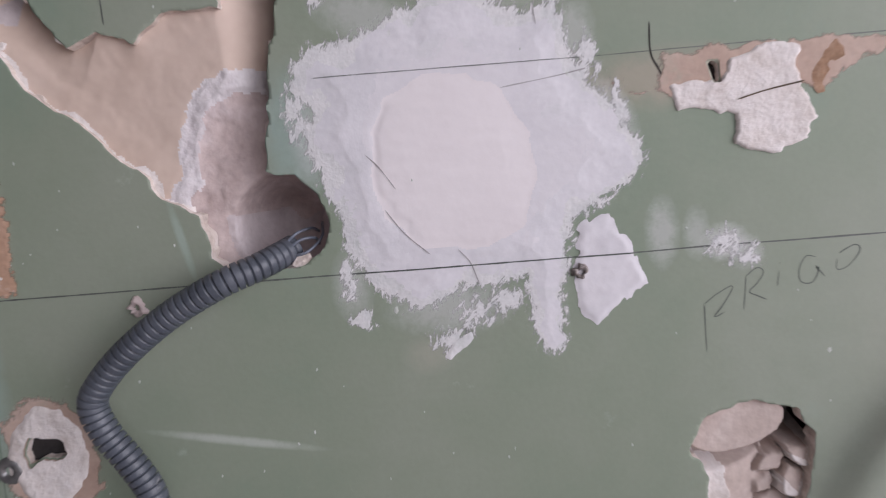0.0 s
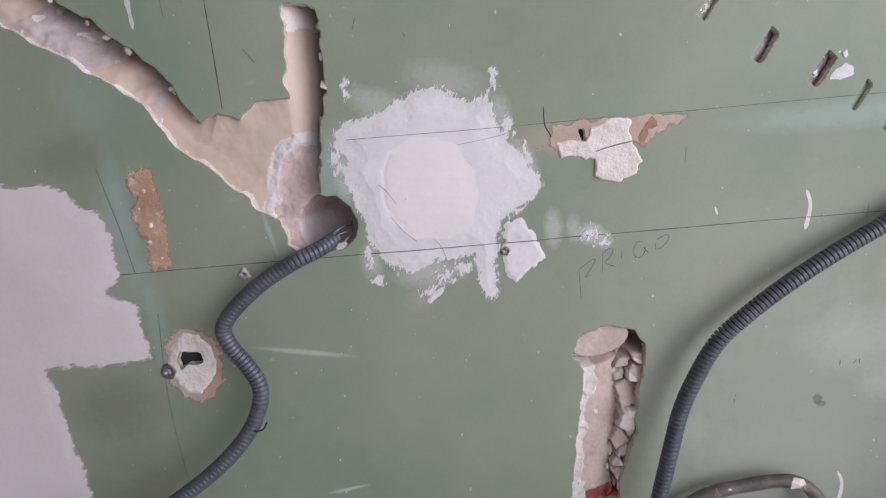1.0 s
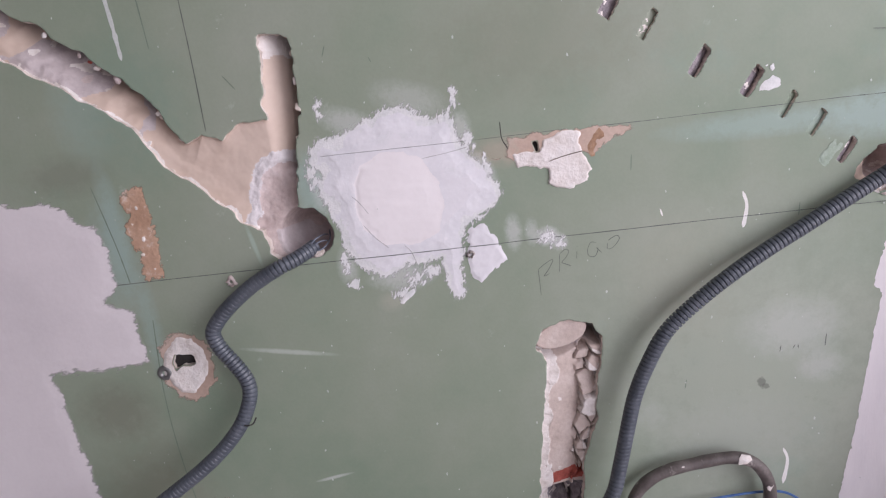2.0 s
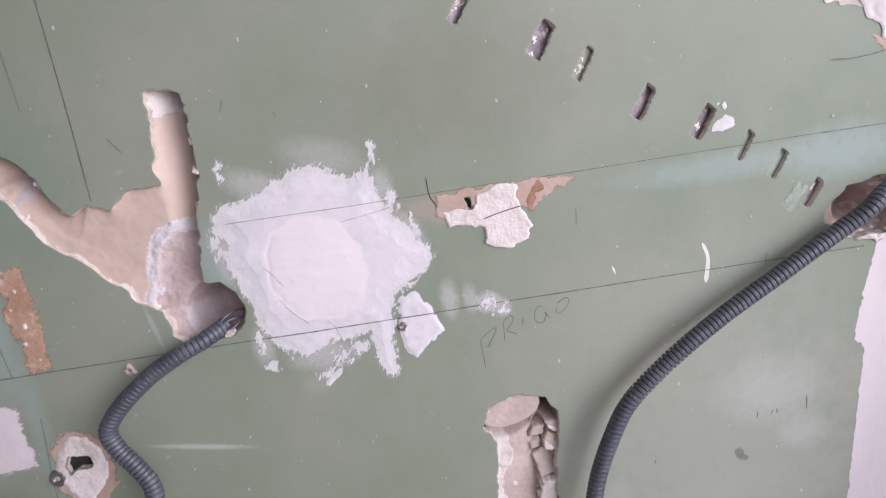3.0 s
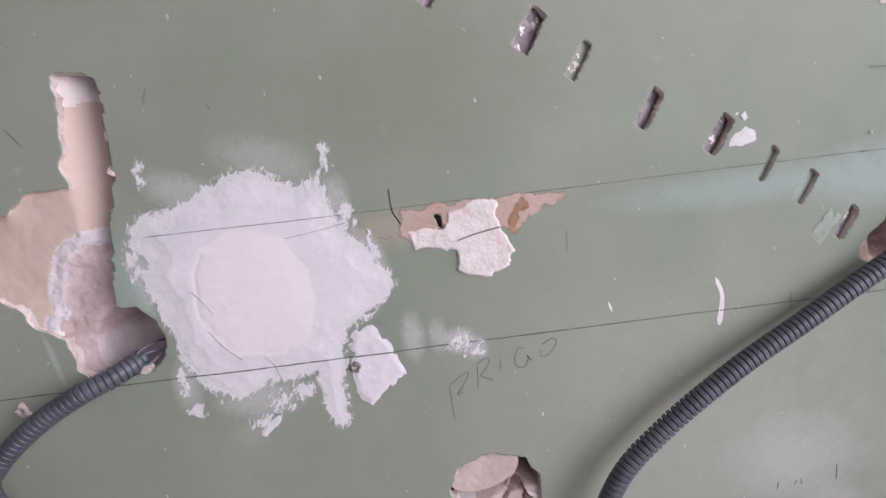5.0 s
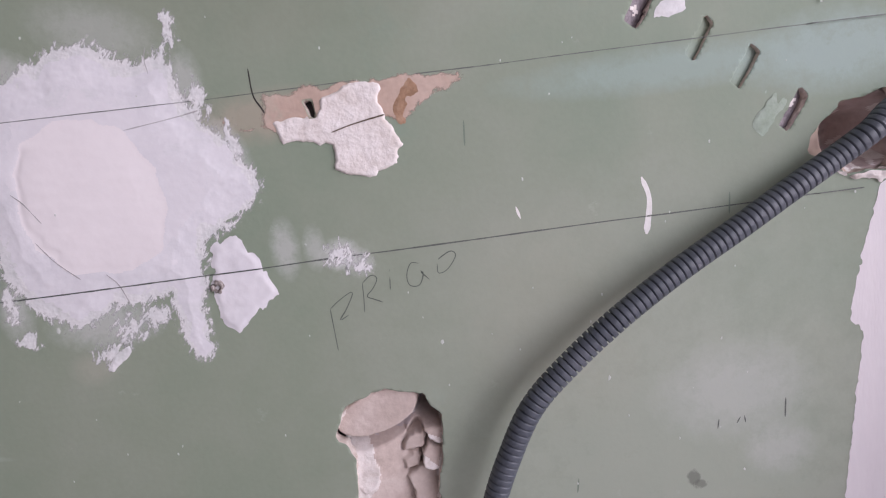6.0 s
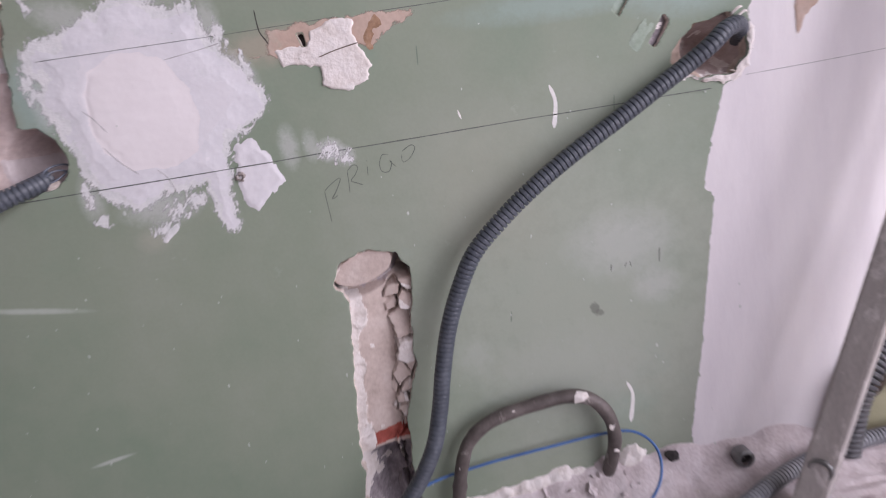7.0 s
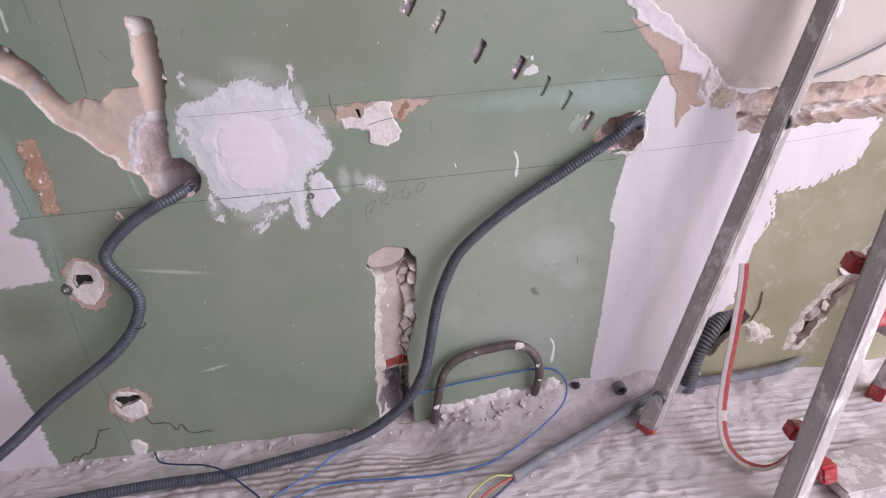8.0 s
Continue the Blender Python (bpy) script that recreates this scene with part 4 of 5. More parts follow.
def rchase_out(x, z):
    """A ragged bed: shallow crumbled plaster above, a deeper slit with a ledge of chips below."""
    k = -inside(RCHASE, x, z, 0.004, 0.02, 4)
    low = np.clip((0.448 + 0.03 * (x - 0.66) - z + 0.004 * rough(x, z, 0.03, 105)) / 0.006, 0, 1)
    ledge = np.exp(-((z - 0.438 - 0.03 * (x - 0.66) - 0.003 * rough(x, z, 0.05, 106)) / 0.004) ** 2) * np.clip(rough(x, z, 0.04, 107) + 0.5, 0, 1)
    d = 0.008 + 0.014 * np.clip(k / 0.02, 0, 1) + 0.022 * low * np.clip(k / 0.008, 0, 1) - 0.020 * ledge + 0.0022 * rough(x * 0.7, z * 1.4, 0.022, 101) + 0.0012 * rough(x, z, 0.012, 102)
    return -np.clip(d, 0.003, 0.06)


def rchase_pick(x, z):
    pale = rough(x, z, 0.035, 108) + 0.9 * np.clip((x - 0.74) / 0.1, -0.5, 0.5)
    ledge = np.abs(z - 0.438 - 0.03 * (x - 0.66)) < 0.006 + 0.004 * rough(x, z, 0.03, 109)
    return np.where((x < 0.715) & (pale < 0.7), 0, np.where(ledge & (pale > 0.2), 2, np.where(pale > 0.5, 3, 1)))


cut_sheet("recess_lining", lines(0.65, 1.28, 0.002), lines(0.405, 0.51, 0.002), lambda x, z: inside(RCHASE, x, z, 0.004, 0.02, 4) - 0.008, rchase_out, [BORE, RAWBRICK, CHIP, TAN], wall, "rough brown channel broken into the wall", pick=rchase_pick)
# Another near-black sheet, its colour giving the shade behind the sleeve's hole.
cut_sheet("painted_hollow", lines(0.60, 0.75, 0.003), lines(-0.03, 0.13, 0.003), lambda x, z: -np.ones_like(x), lambda x, z: -0.055 + 0.008 * rough(x, z, 0.02, 3), NEARBLACK, wall, "near-black sheet painted as the shade behind the olive board")

# ---- coats, torn paper and drawings on the board ----
patch("plaster_patch", COAT, BRUSHED, wall, "thin brushed fringe of the plaster patch", step=0.0018, warp=0.003, size=0.012, high=0.0001, seed=2, lift=0.00012, relief=0.0, brush=0.011, avoid=lambda x, z: left_gap(x, z))
cut_sheet("plaster_patch", lines(-0.19, 0.06, 0.0009), lines(0.32, 0.59, 0.0009), coat_edge, coat_out, [SMEAR, PUCK, PLASTER, SKIM], wall, "large ragged white plaster patch with a smooth round plug",
          pick=lambda x, z: np.where(inside(PLUG, x, z, 0.003, 0.02, 8) < 0.002, 1, np.where(coat_edge(x, z) < -0.026 - 0.012 * rough(x, z, 0.04, 15) - 0.006 * streaks(x, z, 81), 2, np.where(coat_edge(x, z) < -0.006 - 0.006 * rough(x, z, 0.02, 16), 3, 0))))
patch("plaster_patch", TAB, PLASTER, wall, "small squarish white plaster dab", warp=0.0022, size=0.01, high=0.001, seed=5, feather=0.003)
BLOB = [(0.059, 0.499), (0.078, 0.503), (0.089, 0.500), (0.094, 0.512), (0.117, 0.521), (0.134, 0.516), (0.137, 0.493), (0.146, 0.474), (0.137, 0.460), (0.116, 0.454), (0.099, 0.461), (0.098, 0.480), (0.086, 0.484), (0.064, 0.485)]
PINKS = [(0.011, 0.506), (0.047, 0.496), (0.053, 0.511), (0.058, 0.519), (0.130, 0.521), (0.180, 0.519), (0.196, 0.514), (0.174, 0.504), (0.151, 0.492), (0.141, 0.494), (0.064, 0.492)]
patch("torn_paper", PINKS, PINKB, wall, "pinkish torn paper face", warp=0.0025, high=0.0003, seed=6, lift=0.0002, relief=0.0001, brush=0.006, avoid=lambda x, z: inside(BLACKSLOT, x, z))
patch("torn_paper", [(0.141, 0.500), (0.147, 0.512), (0.158, 0.518), (0.160, 0.508), (0.153, 0.500), (0.150, 0.488), (0.144, 0.490)], BROWN, wall, "brown exposed layer", warp=0.003, high=0.0004, seed=16, lift=0.0004, relief=0.0002)
patch("plaster_patch", BLOB, CHIP, wall, "thick rough white plaster dab", warp=0.0020, size=0.009, step=0.001, high=0.0014, slope=1.2, relief=0.0009, relief_size=0.03, seed=17, lift=0.0004, avoid=lambda x, z: inside(BLACKSLOT, x, z))
stroke("groove", [(0.098, 0.488), (0.115, 0.492), (0.137, 0.4955)], 0.0009, CRACK, wall, "thin groove across the plaster", above=0.0031)
stroke("crack", [(0.048, 0.538), (0.0485, 0.520), (0.053, 0.510), (0.058, 0.498)], 0.0011, NEARBLACK, wall, "open crack in the board")
patch("plaster_patch", [(0.446, 0.416), (0.462, 0.408), (0.480, 0.405), (0.500, 0.406), (0.513, 0.418), (0.519, 0.436), (0.518, 0.456), (0.512, 0.458), (0.508, 0.432), (0.496, 0.416), (0.462, 0.415)], CHIP, wall,
      "crumbled white plaster round the conduit hole", step=0.001, warp=0.003, size=0.008, high=0.0022, slope=0.7, relief=0.0009, relief_size=0.008, seed=117, lift=0.0018, avoid=gaps([LEFT_HOLES[2]]))
RING = [(-0.372, 0.327), (-0.353, 0.323), (-0.341, 0.309), (-0.340, 0.289), (-0.347, 0.265), (-0.362, 0.250), (-0.384, 0.254), (-0.398, 0.280), (-0.388, 0.312)]
HALO = [(-0.376, 0.334), (-0.350, 0.330), (-0.333, 0.310), (-0.331, 0.285), (-0.340, 0.255), (-0.365, 0.238), (-0.390, 0.248), (-0.398, 0.270), (-0.396, 0.315)]
outgap = gaps([LEFT_HOLES[3], LEFT_HOLES[4]])
patch("torn_paper", HALO, PINKB, wall, "pink torn paper round an outlet hole", brush=0.009, warp=0.003, high=0.0003, seed=18, lift=0.0002, relief=0.0001, avoid=outgap)
patch("plaster_patch", RING, CHIP, wall, "chipped white plaster round a hole", warp=0.0025, high=0.0018, slope=0.5, relief=0.0006, seed=19, lift=0.0004, avoid=outgap)
patch("torn_paper", [(-0.392, 0.088), (-0.366, 0.098), (-0.330, 0.082), (-0.326, 0.050), (-0.345, 0.028), (-0.375, 0.026), (-0.400, 0.050)], PINKB, wall, "pink torn paper round an outlet hole", brush=0.009, warp=0.003, high=0.0003, seed=21, lift=0.0002, relief=0.0001, avoid=outgap)
patch("plaster_patch", [(-0.390, 0.080), (-0.372, 0.090), (-0.345, 0.082), (-0.335, 0.056), (-0.338, 0.036), (-0.370, 0.030), (-0.392, 0.046)], CHIP, wall, "chipped white plaster round a hole", warp=0.0025, high=0.0018, slope=0.5, relief=0.0006, seed=22, lift=0.0004, avoid=outgap)
patch("torn_paper", [(-0.401, 0.496), (-0.389, 0.513), (-0.373, 0.514), (-0.368, 0.493), (-0.366, 0.450), (-0.368, 0.403), (-0.394, 0.400), (-0.391, 0.433), (-0.403, 0.463), (-0.393, 0.483)], ORANGEB, wall, "orange-brown torn strip", brush=0.007, warp=0.0025, size=0.006, high=0.0004, seed=23, lift=0.0002, relief=0.0003)
patch("plaster_patch", [(-0.382, -0.014), (-0.366, -0.012), (-0.354, -0.026), (-0.362, -0.046), (-0.384, -0.046), (-0.388, -0.030)], CHIP, wall, "small chipped white plaster spot", warp=0.002, high=0.002, slope=0.5, seed=24)
rng = random.Random(41)
for i in range(5):
    z = 0.415 + 0.075 * i / 4
    lump("plaster_flake", 620 + i, rng.uniform(0.003, 0.007), (CHIP, CORE)[i % 2], (-0.388 + rng.uniform(-0.006, 0.012), -0.0005, z), wall, "", 0.35, 1).rotation_euler = (1.5, rng.uniform(-0.5, 0.5), rng.uniform(-0.5, 0.5))
WHITE_LEFT = [(-0.75, 0.515), (-0.486, 0.508), (-0.470, 0.496), (-0.456, 0.478), (-0.431, 0.474), (-0.430, 0.430), (-0.424, 0.398), (-0.451, 0.382), (-0.418, 0.364), (-0.413, 0.301), (-0.456, 0.291), (-0.540, 0.294),
              (-0.532, 0.20), (-0.519, 0.05), (-0.512, -0.06), (-0.75, -0.06)]
patch("plaster_patch", WHITE_LEFT, LILACB, wall, "broad pinkish-white paint with ragged edge", step=0.0030, warp=0.003, size=0.014, high=0.0008, slope=0.05, seed=25, brush=0.012, relief=0.00006, relief_size=0.05)
BANDS = [(0.432, -0.002), (0.452, 0.120), (0.467, 0.240), (0.474, 0.290), (0.463, 0.302), (0.474, 0.352), (0.487, 0.400), (0.506, 0.410), (0.517, 0.430), (0.516, 0.470), (0.538, 0.516), (0.556, 0.520), (0.575, 0.545),
         (0.628, 0.524), (0.664, 0.500), (0.78, 0.496), (0.90, 0.420), (0.870, 0.352), (0.806, 0.321), (0.742, 0.316), (0.742, 0.275), (0.710, 0.223), (0.690, 0.120), (0.655, 0.100), (0.640, -0.02), (0.55, -0.02)]
bandgap = gaps([LEFT_HOLES[2]] + RIGHT_HOLES)


def band_out(x, z):
    k = inside(BANDS, x, z, 0.0008, 0.004, 26)
    axis = 0.578 + 0.26 * z
    return 0.0002 + np.minimum(0.0013, np.maximum(-k, 0) * 0.06) + 0.002 * np.exp(-((x - axis) / 0.016) ** 2) + 0.0001 * rough(x * 2, z * 0.4, 0.05, 27)


cut_sheet("joint_band", lines(0.42, 0.92, 0.0019), lines(-0.03, 0.56, 0.0019), lambda x, z: np.maximum(inside(BANDS, x, z, 0.0008, 0.004, 26) - 0.0005 + np.where(x > 0.60, 0.010, 0.0018) * streaks(x, z, 64), -bandgap(x, z) + 0.001), band_out, BAND, wall, "broad white filler band over the board joint")
UPPER = [(0.468, 0.780), (0.459, 0.741), (0.442, 0.696), (0.436, 0.658), (0.444, 0.640), (0.470, 0.632), (0.486, 0.628), (0.512, 0.598), (0.556, 0.566), (0.600, 0.533), (0.640, 0.494), (0.70, 0.482), (0.90, 0.486), (1.25, 0.505), (1.79, 0.535), (1.79, 1.6), (0.52, 1.6), (0.48, 1.0)]


def upper_out(x, z):
    k = inside(UPPER, x, z, 0.0022, 0.010, 28)
    return 0.0004 + np.minimum(0.004, np.maximum(-k, 0) * 0.22) + 0.0004 * rough(x, z, 0.05, 29) + 0.0008 * rough(x, z, 0.020, 58) * np.clip(1 + k / 0.02, 0, 1) + 0.002 * np.exp(-((x - 0.72 - 0.1 * (z - 0.5)) / 0.018) ** 2)


cut_sheet("cream_wall_coat", np.concatenate([lines(0.42, 1.0, 0.003), lines(1.05, 1.79, 0.07)]), np.concatenate([lines(0.47, 0.82, 0.003), lines(0.86, 1.6, 0.06)]),
          lambda x, z: np.maximum(inside(UPPER, x, z, 0.0022, 0.010, 28), -bandgap(x, z) + 0.001), upper_out, [LIMEWASH, CHIP], wall, "cream painted plaster with broken lower edge",
          pick=lambda x, z: np.where((inside(UPPER, x, z, 0.0022, 0.010, 28) > -0.014 - 0.008 * rough(x, z, 0.025, 57)) & (x < 0.45), 1, 0))
def joint_level(x, z):
    return np.maximum(np.where(inside(BANDS, x, z, 0.0008, 0.004, 26) < 0, band_out(x, z), 0), np.where(inside(UPPER, x, z, 0.0022, 0.010, 28) < 0, upper_out(x, z), 0))


patch("torn_paper", [(0.484, 0.606), (0.497, 0.599), (0.516, 0.588), (0.534, 0.580), (0.566, 0.562), (0.563, 0.526), (0.597, 0.518), (0.594, 0.486), (0.607, 0.474), (0.601, 0.467), (0.585, 0.470), (0.562, 0.438), (0.560, 0.491), (0.537, 0.539), (0.508, 0.575)], PINK, wall,
      "pink-brown torn paper wedge", warp=0.0018, size=0.008, high=0.0004, seed=30, lift=0.0003, relief=0.0002, under=joint_level)
patch("plaster_patch", [(0.470, 0.640), (0.479, 0.626), (0.494, 0.610), (0.497, 0.599), (0.516, 0.588), (0.523, 0.582), (0.566, 0.559), (0.563, 0.526), (0.596, 0.515), (0.594, 0.490), (0.606, 0.476), (0.622, 0.484), (0.628, 0.506),
                        (0.610, 0.534), (0.580, 0.562), (0.545, 0.598), (0.515, 0.622), (0.485, 0.646)], PUCK, wall, "bright white torn plaster edge below the cream paint", step=0.0016, warp=0.0022, size=0.010, high=0.0012, slope=0.9, relief=0.0002, relief_size=0.03, seed=130, lift=0.0007, under=joint_level)
patch("plaster_patch", [(0.598, 0.500), (0.606, 0.524), (0.618, 0.526), (0.629, 0.508), (0.618, 0.486), (0.606, 0.478)], CHIP, wall, "chipped flake of white plaster", step=0.0012, warp=0.003, size=0.010, high=0.003, slope=0.8, relief=0.0012, relief_size=0.012, seed=131, lift=0.002, under=joint_level)
patch("torn_paper", [(0.616, 0.478), (0.629, 0.493), (0.650, 0.490), (0.656, 0.474), (0.644, 0.466), (0.620, 0.468)], OCHREB, wall, "ochre damp stain at the end of the channel", warp=0.003, high=0.0002, seed=132, lift=0.0030, relief=0.0, brush=0.016, under=joint_level, avoid=bandgap)
# A flat brown patch on the surface, painted as a small shaded hollow.
patch("painted_hollow", [(0.619, 0.510), (0.626, 0.511), (0.637, 0.499), (0.640, 0.489), (0.633, 0.492), (0.625, 0.500)], BORE, wall, "small brown patch painted as a shaded hollow", step=0.0012, warp=0.0015, size=0.006, high=0.0002, seed=133, lift=0.0044, relief=0.0, under=joint_level)
stroke("pencil_line", [(0.70, 0.398), (0.78, 0.402), (0.865, 0.409)], 0.0006, HAIR, wall, "faint line over the filler band")
cut_sheet("recess_lining", lines(0.78, 0.98, 0.003), lines(0.0, 0.26, 0.003), lambda x, z: inside(RIP, x, z, 0.006, 0.02, 8) - 0.006, lambda x, z: -np.clip(0.010 + 0.010 * rough(x, z, 0.03, 103), 0.002, 0.03), RAWBRICK, wall, "brown torn gash in the board")
ripgap = gaps([RIGHT_HOLES[2]])
patch("torn_paper", [(0.794, 0.020), (0.805, 0.066), (0.833, 0.110), (0.866, 0.142), (0.900, 0.180), (0.945, 0.247), (0.968, 0.242), (0.930, 0.172), (0.866, 0.077), (0.818, 0.012)], CORE, wall, "pale torn paper along the gash", step=0.002, warp=0.006, size=0.02, high=0.002, slope=0.4, seed=31, relief=0.0008, avoid=ripgap)
rng = random.Random(9)
for i in range(12):
    k = i / 11
    ob = lump("torn_flap", 160 + i, rng.uniform(0.010, 0.022), (CORE, CHIP, RAWBRICK)[i % 3], (0.812 + 0.135 * k + rng.uniform(-0.014, 0.014), 0.002, 0.045 + 0.18 * k + rng.uniform(-0.012, 0.012)), wall, "", 0.22)
    ob.rotation_euler = (1.3 + rng.uniform(-0.4, 0.4), rng.uniform(-0.8, 0.8), rng.uniform(-0.5, 0.5))
patch("torn_paper", [(0.708, 0.080), (0.730, 0.082), (0.752, 0.066), (0.770, 0.048), (0.748, 0.036), (0.722, 0.046)], CORE, wall, "curled torn paper beside the hole", step=0.002, warp=0.005, size=0.012, high=0.005, slope=0.6, relief=0.0022, relief_size=0.014, seed=252, avoid=gaps([RIGHT_HOLES[1]]))
stroke("crack", [(0.722, 0.085), (0.735, 0.11), (0.738, 0.142)], 0.0028, CRACK, wall, "dark split in the olive board", jitter=0.003)


stroke("pencil_line", [(-0.465, 0.400), (-0.2, 0.4), (0.1, 0.4), (0.475, 0.4)], 0.0009, PENCIL, wall, "long level pencil line", jitter=0.0004)
stroke("pencil_line", [(-0.157, 0.523), (0.046, 0.521), (0.12, 0.521)], 0.0005, PENCIL, wall, "level pencil line over the patch", jitter=0.0004, seed=2)
stroke("pencil_line", [(0.16, 0.520), (0.35, 0.520), (0.56, 0.519)], 0.00065, PENCIL, wall, "fine level pencil line", jitter=0.0004, seed=3)
stroke("pencil_line", [(-0.2815, 0.566), (-0.281, 0.66), (-0.283, 0.80)], 0.0010, PENCIL, wall, "upright pencil line")
stroke("pencil_line", [(-0.325, 0.66), (-0.331, 0.80)], 0.0012, FAINT, wall, "faint upright pencil line")
stroke("pencil_line", [(-0.396, 0.352), (-0.405, 0.250), (-0.403, 0.15), (-0.390, 0.030), (-0.384, -0.025)], 0.0012, FAINT, wall, "faint upright pencil line")
stroke("pencil_line", [(-0.430, 0.52), (-0.418, 0.45), (-0.412, 0.40)], 0.0012, FAINT, wall, "faint upright pencil line")
stroke("pencil_line", [(0.17, 0.695), (0.25, 0.699), (0.43, 0.704)], 0.0007, FAINT, wall, "faint level pencil line")
stroke("pencil_line", [(0.51, 0.408), (0.58, 0.409), (0.66, 0.411)], 0.0006, HAIR, wall, "faint line over the filler band")
stroke("crack", [(0.446, 0.587), (0.47, 0.585), (0.50, 0.588), (0.53, 0.596)], 0.0010, PENCIL, wall, "thin scratch")
stroke("crack", [(0.012, 0.758), (0.016, 0.748), (0.014, 0.735)], 0.0010, PENCIL, wall, "thin crack below a dent")
stroke("crack", [(-0.500, -0.040), (-0.470, -0.028), (-0.448, -0.020), (-0.440, -0.004), (-0.424, 0.006), (-0.408, 0.012)], 0.0026, CRACK, wall, "brown ragged crack", jitter=0.008)
stroke("crack", [(-0.345, 0.028), (-0.336, 0.010), (-0.318, 0.012), (-0.305, 0.002), (-0.285, 0.000), (-0.268, -0.012), (-0.240, -0.016)], 0.0024, CRACK, wall, "brown ragged crack", jitter=0.008, seed=4)
for pts in ([(-0.129, 0.475), (-0.121, 0.466), (-0.112, 0.452)], [(-0.120, 0.440), (-0.109, 0.424), (-0.094, 0.409)], [(-0.018, 0.560), (-0.020, 0.553), (-0.019, 0.543)], [(-0.076, 0.411), (-0.069, 0.402), (-0.064, 0.387)],
            [(-0.043, 0.507), (-0.012, 0.511), (0.018, 0.516)]):
    stroke("crack", pts, 0.0006, HAIR, wall, "hairline trowel mark in the plaster", jitter=0.0012, seed=int(pts[0][1] * 1000))
# writing: F R I G O
for pts in ([(0.078, 0.331), (0.0775, 0.347), (0.077, 0.363)], [(0.077, 0.363), (0.085, 0.369), (0.095, 0.3735), (0.089, 0.362), (0.083, 0.354), (0.090, 0.357)],
            [(0.1015, 0.357), (0.1025, 0.368), (0.103, 0.379)], [(0.103, 0.379), (0.110, 0.384), (0.114, 0.381), (0.110, 0.374), (0.105, 0.369), (0.110, 0.366), (0.116, 0.363)],
            [(0.1225, 0.371), (0.1235, 0.381)], [(0.1237, 0.385), (0.1243, 0.3865)],
            [(0.146, 0.388), (0.140, 0.389), (0.136, 0.381), (0.137, 0.373), (0.144, 0.372), (0.148, 0.380), (0.146, 0.382), (0.152, 0.375)],
            [(0.159, 0.386), (0.159, 0.379), (0.166, 0.381), (0.173, 0.390), (0.170, 0.394), (0.163, 0.391), (0.160, 0.389)]):
    stroke("pencil_letter", pts, 0.0007, LETTER, wall, "handwritten pencil letter of the word FRIGO")
stroke("paint_stroke", [(0.313, 0.429), (0.3175, 0.412), (0.3135, 0.387)], 0.0040, CHALK, wall, "white paint stroke")
stroke("paint_stroke", [(0.364, 0.096), (0.3695, 0.078), (0.3645, 0.045)], 0.0040, CHALK, wall, "white paint stroke")
stroke("paint_stroke", [(0.2205, 0.4195), (0.223, 0.4105)], 0.0022, CHALK, wall, "short white paint dash")
stroke("paint_stroke", [(-0.366, 0.770), (-0.360, 0.70), (-0.358, 0.652)], 0.0045, DUST, wall, "long pale scrape")
for i, (x, z, w, h, thin) in enumerate(((0.090, 0.402, 0.009, 0.008, 1.6), (0.104, 0.393, 0.008, 0.006, 2.4), (-0.152, 0.574, 0.004, 0.012, 1.4), (-0.086, 0.352, 0.012, 0.008, 1.6), (-0.068, 0.368, 0.012, 0.010, 1.8), (-0.142, 0.369, 0.009, 0.005, 1.2),
                                        (-0.048, 0.376, 0.012, 0.008, 1.6), (0.028, 0.490, 0.006, 0.016, 1.4), (0.010, 0.520, 0.007, 0.012, 1.6), (0.000, 0.570, 0.004, 0.014, 1.4), (0.016, 0.436, 0.008, 0.005, 1.6), (-0.170, 0.503, 0.006, 0.018, 1.6),
                                        (-0.148, 0.395, 0.006, 0.012, 1.8))):
    o = [(x - w, z - 0.7 * h), (x - 0.1 * w, z - h), (x + w, z - 0.5 * h), (x + 0.8 * w, z + 0.8 * h), (x, z + h), (x - 0.8 * w, z + 0.6 * h)]
    patch("plaster_smear", o, BRUSHED, wall, "thin dry-brushed smear of plaster", warp=0.003, size=0.008, high=0.0001, seed=200 + i, lift=0.00024, relief=0.0, brush=min(w, h) * thin, step=0.0015, avoid=left_gap)
patch("plaster_smear", [(-0.091, 0.339), (-0.087, 0.337), (-0.070, 0.352), (-0.072, 0.357), (-0.084, 0.350)], SMEAR, wall, "flat dab of plaster", step=0.0008, warp=0.0015, high=0.0005, seed=243)
patch("plaster_smear", [(0.330, 0.544), (0.346, 0.549), (0.353, 0.544), (0.342, 0.537), (0.330, 0.537)], SMEAR, wall, "white dab beside a dent", step=0.0008, feather=0.004, warp=0.002, high=0.0006, seed=240)
patch("plaster_smear", [(0.338, 0.562), (0.343, 0.565), (0.346, 0.560), (0.341, 0.556)], SMEAR, wall, "small white dab", step=0.0007, feather=0.003, warp=0.001, high=0.0005, seed=241)
patch("plaster_smear", [(0.398, 0.458), (0.408, 0.476), (0.418, 0.470), (0.410, 0.452), (0.402, 0.447)], RUB, wall, "scuffed paper beside a dent", step=0.0009, feather=0.006, warp=0.003, high=0.0004, seed=242)
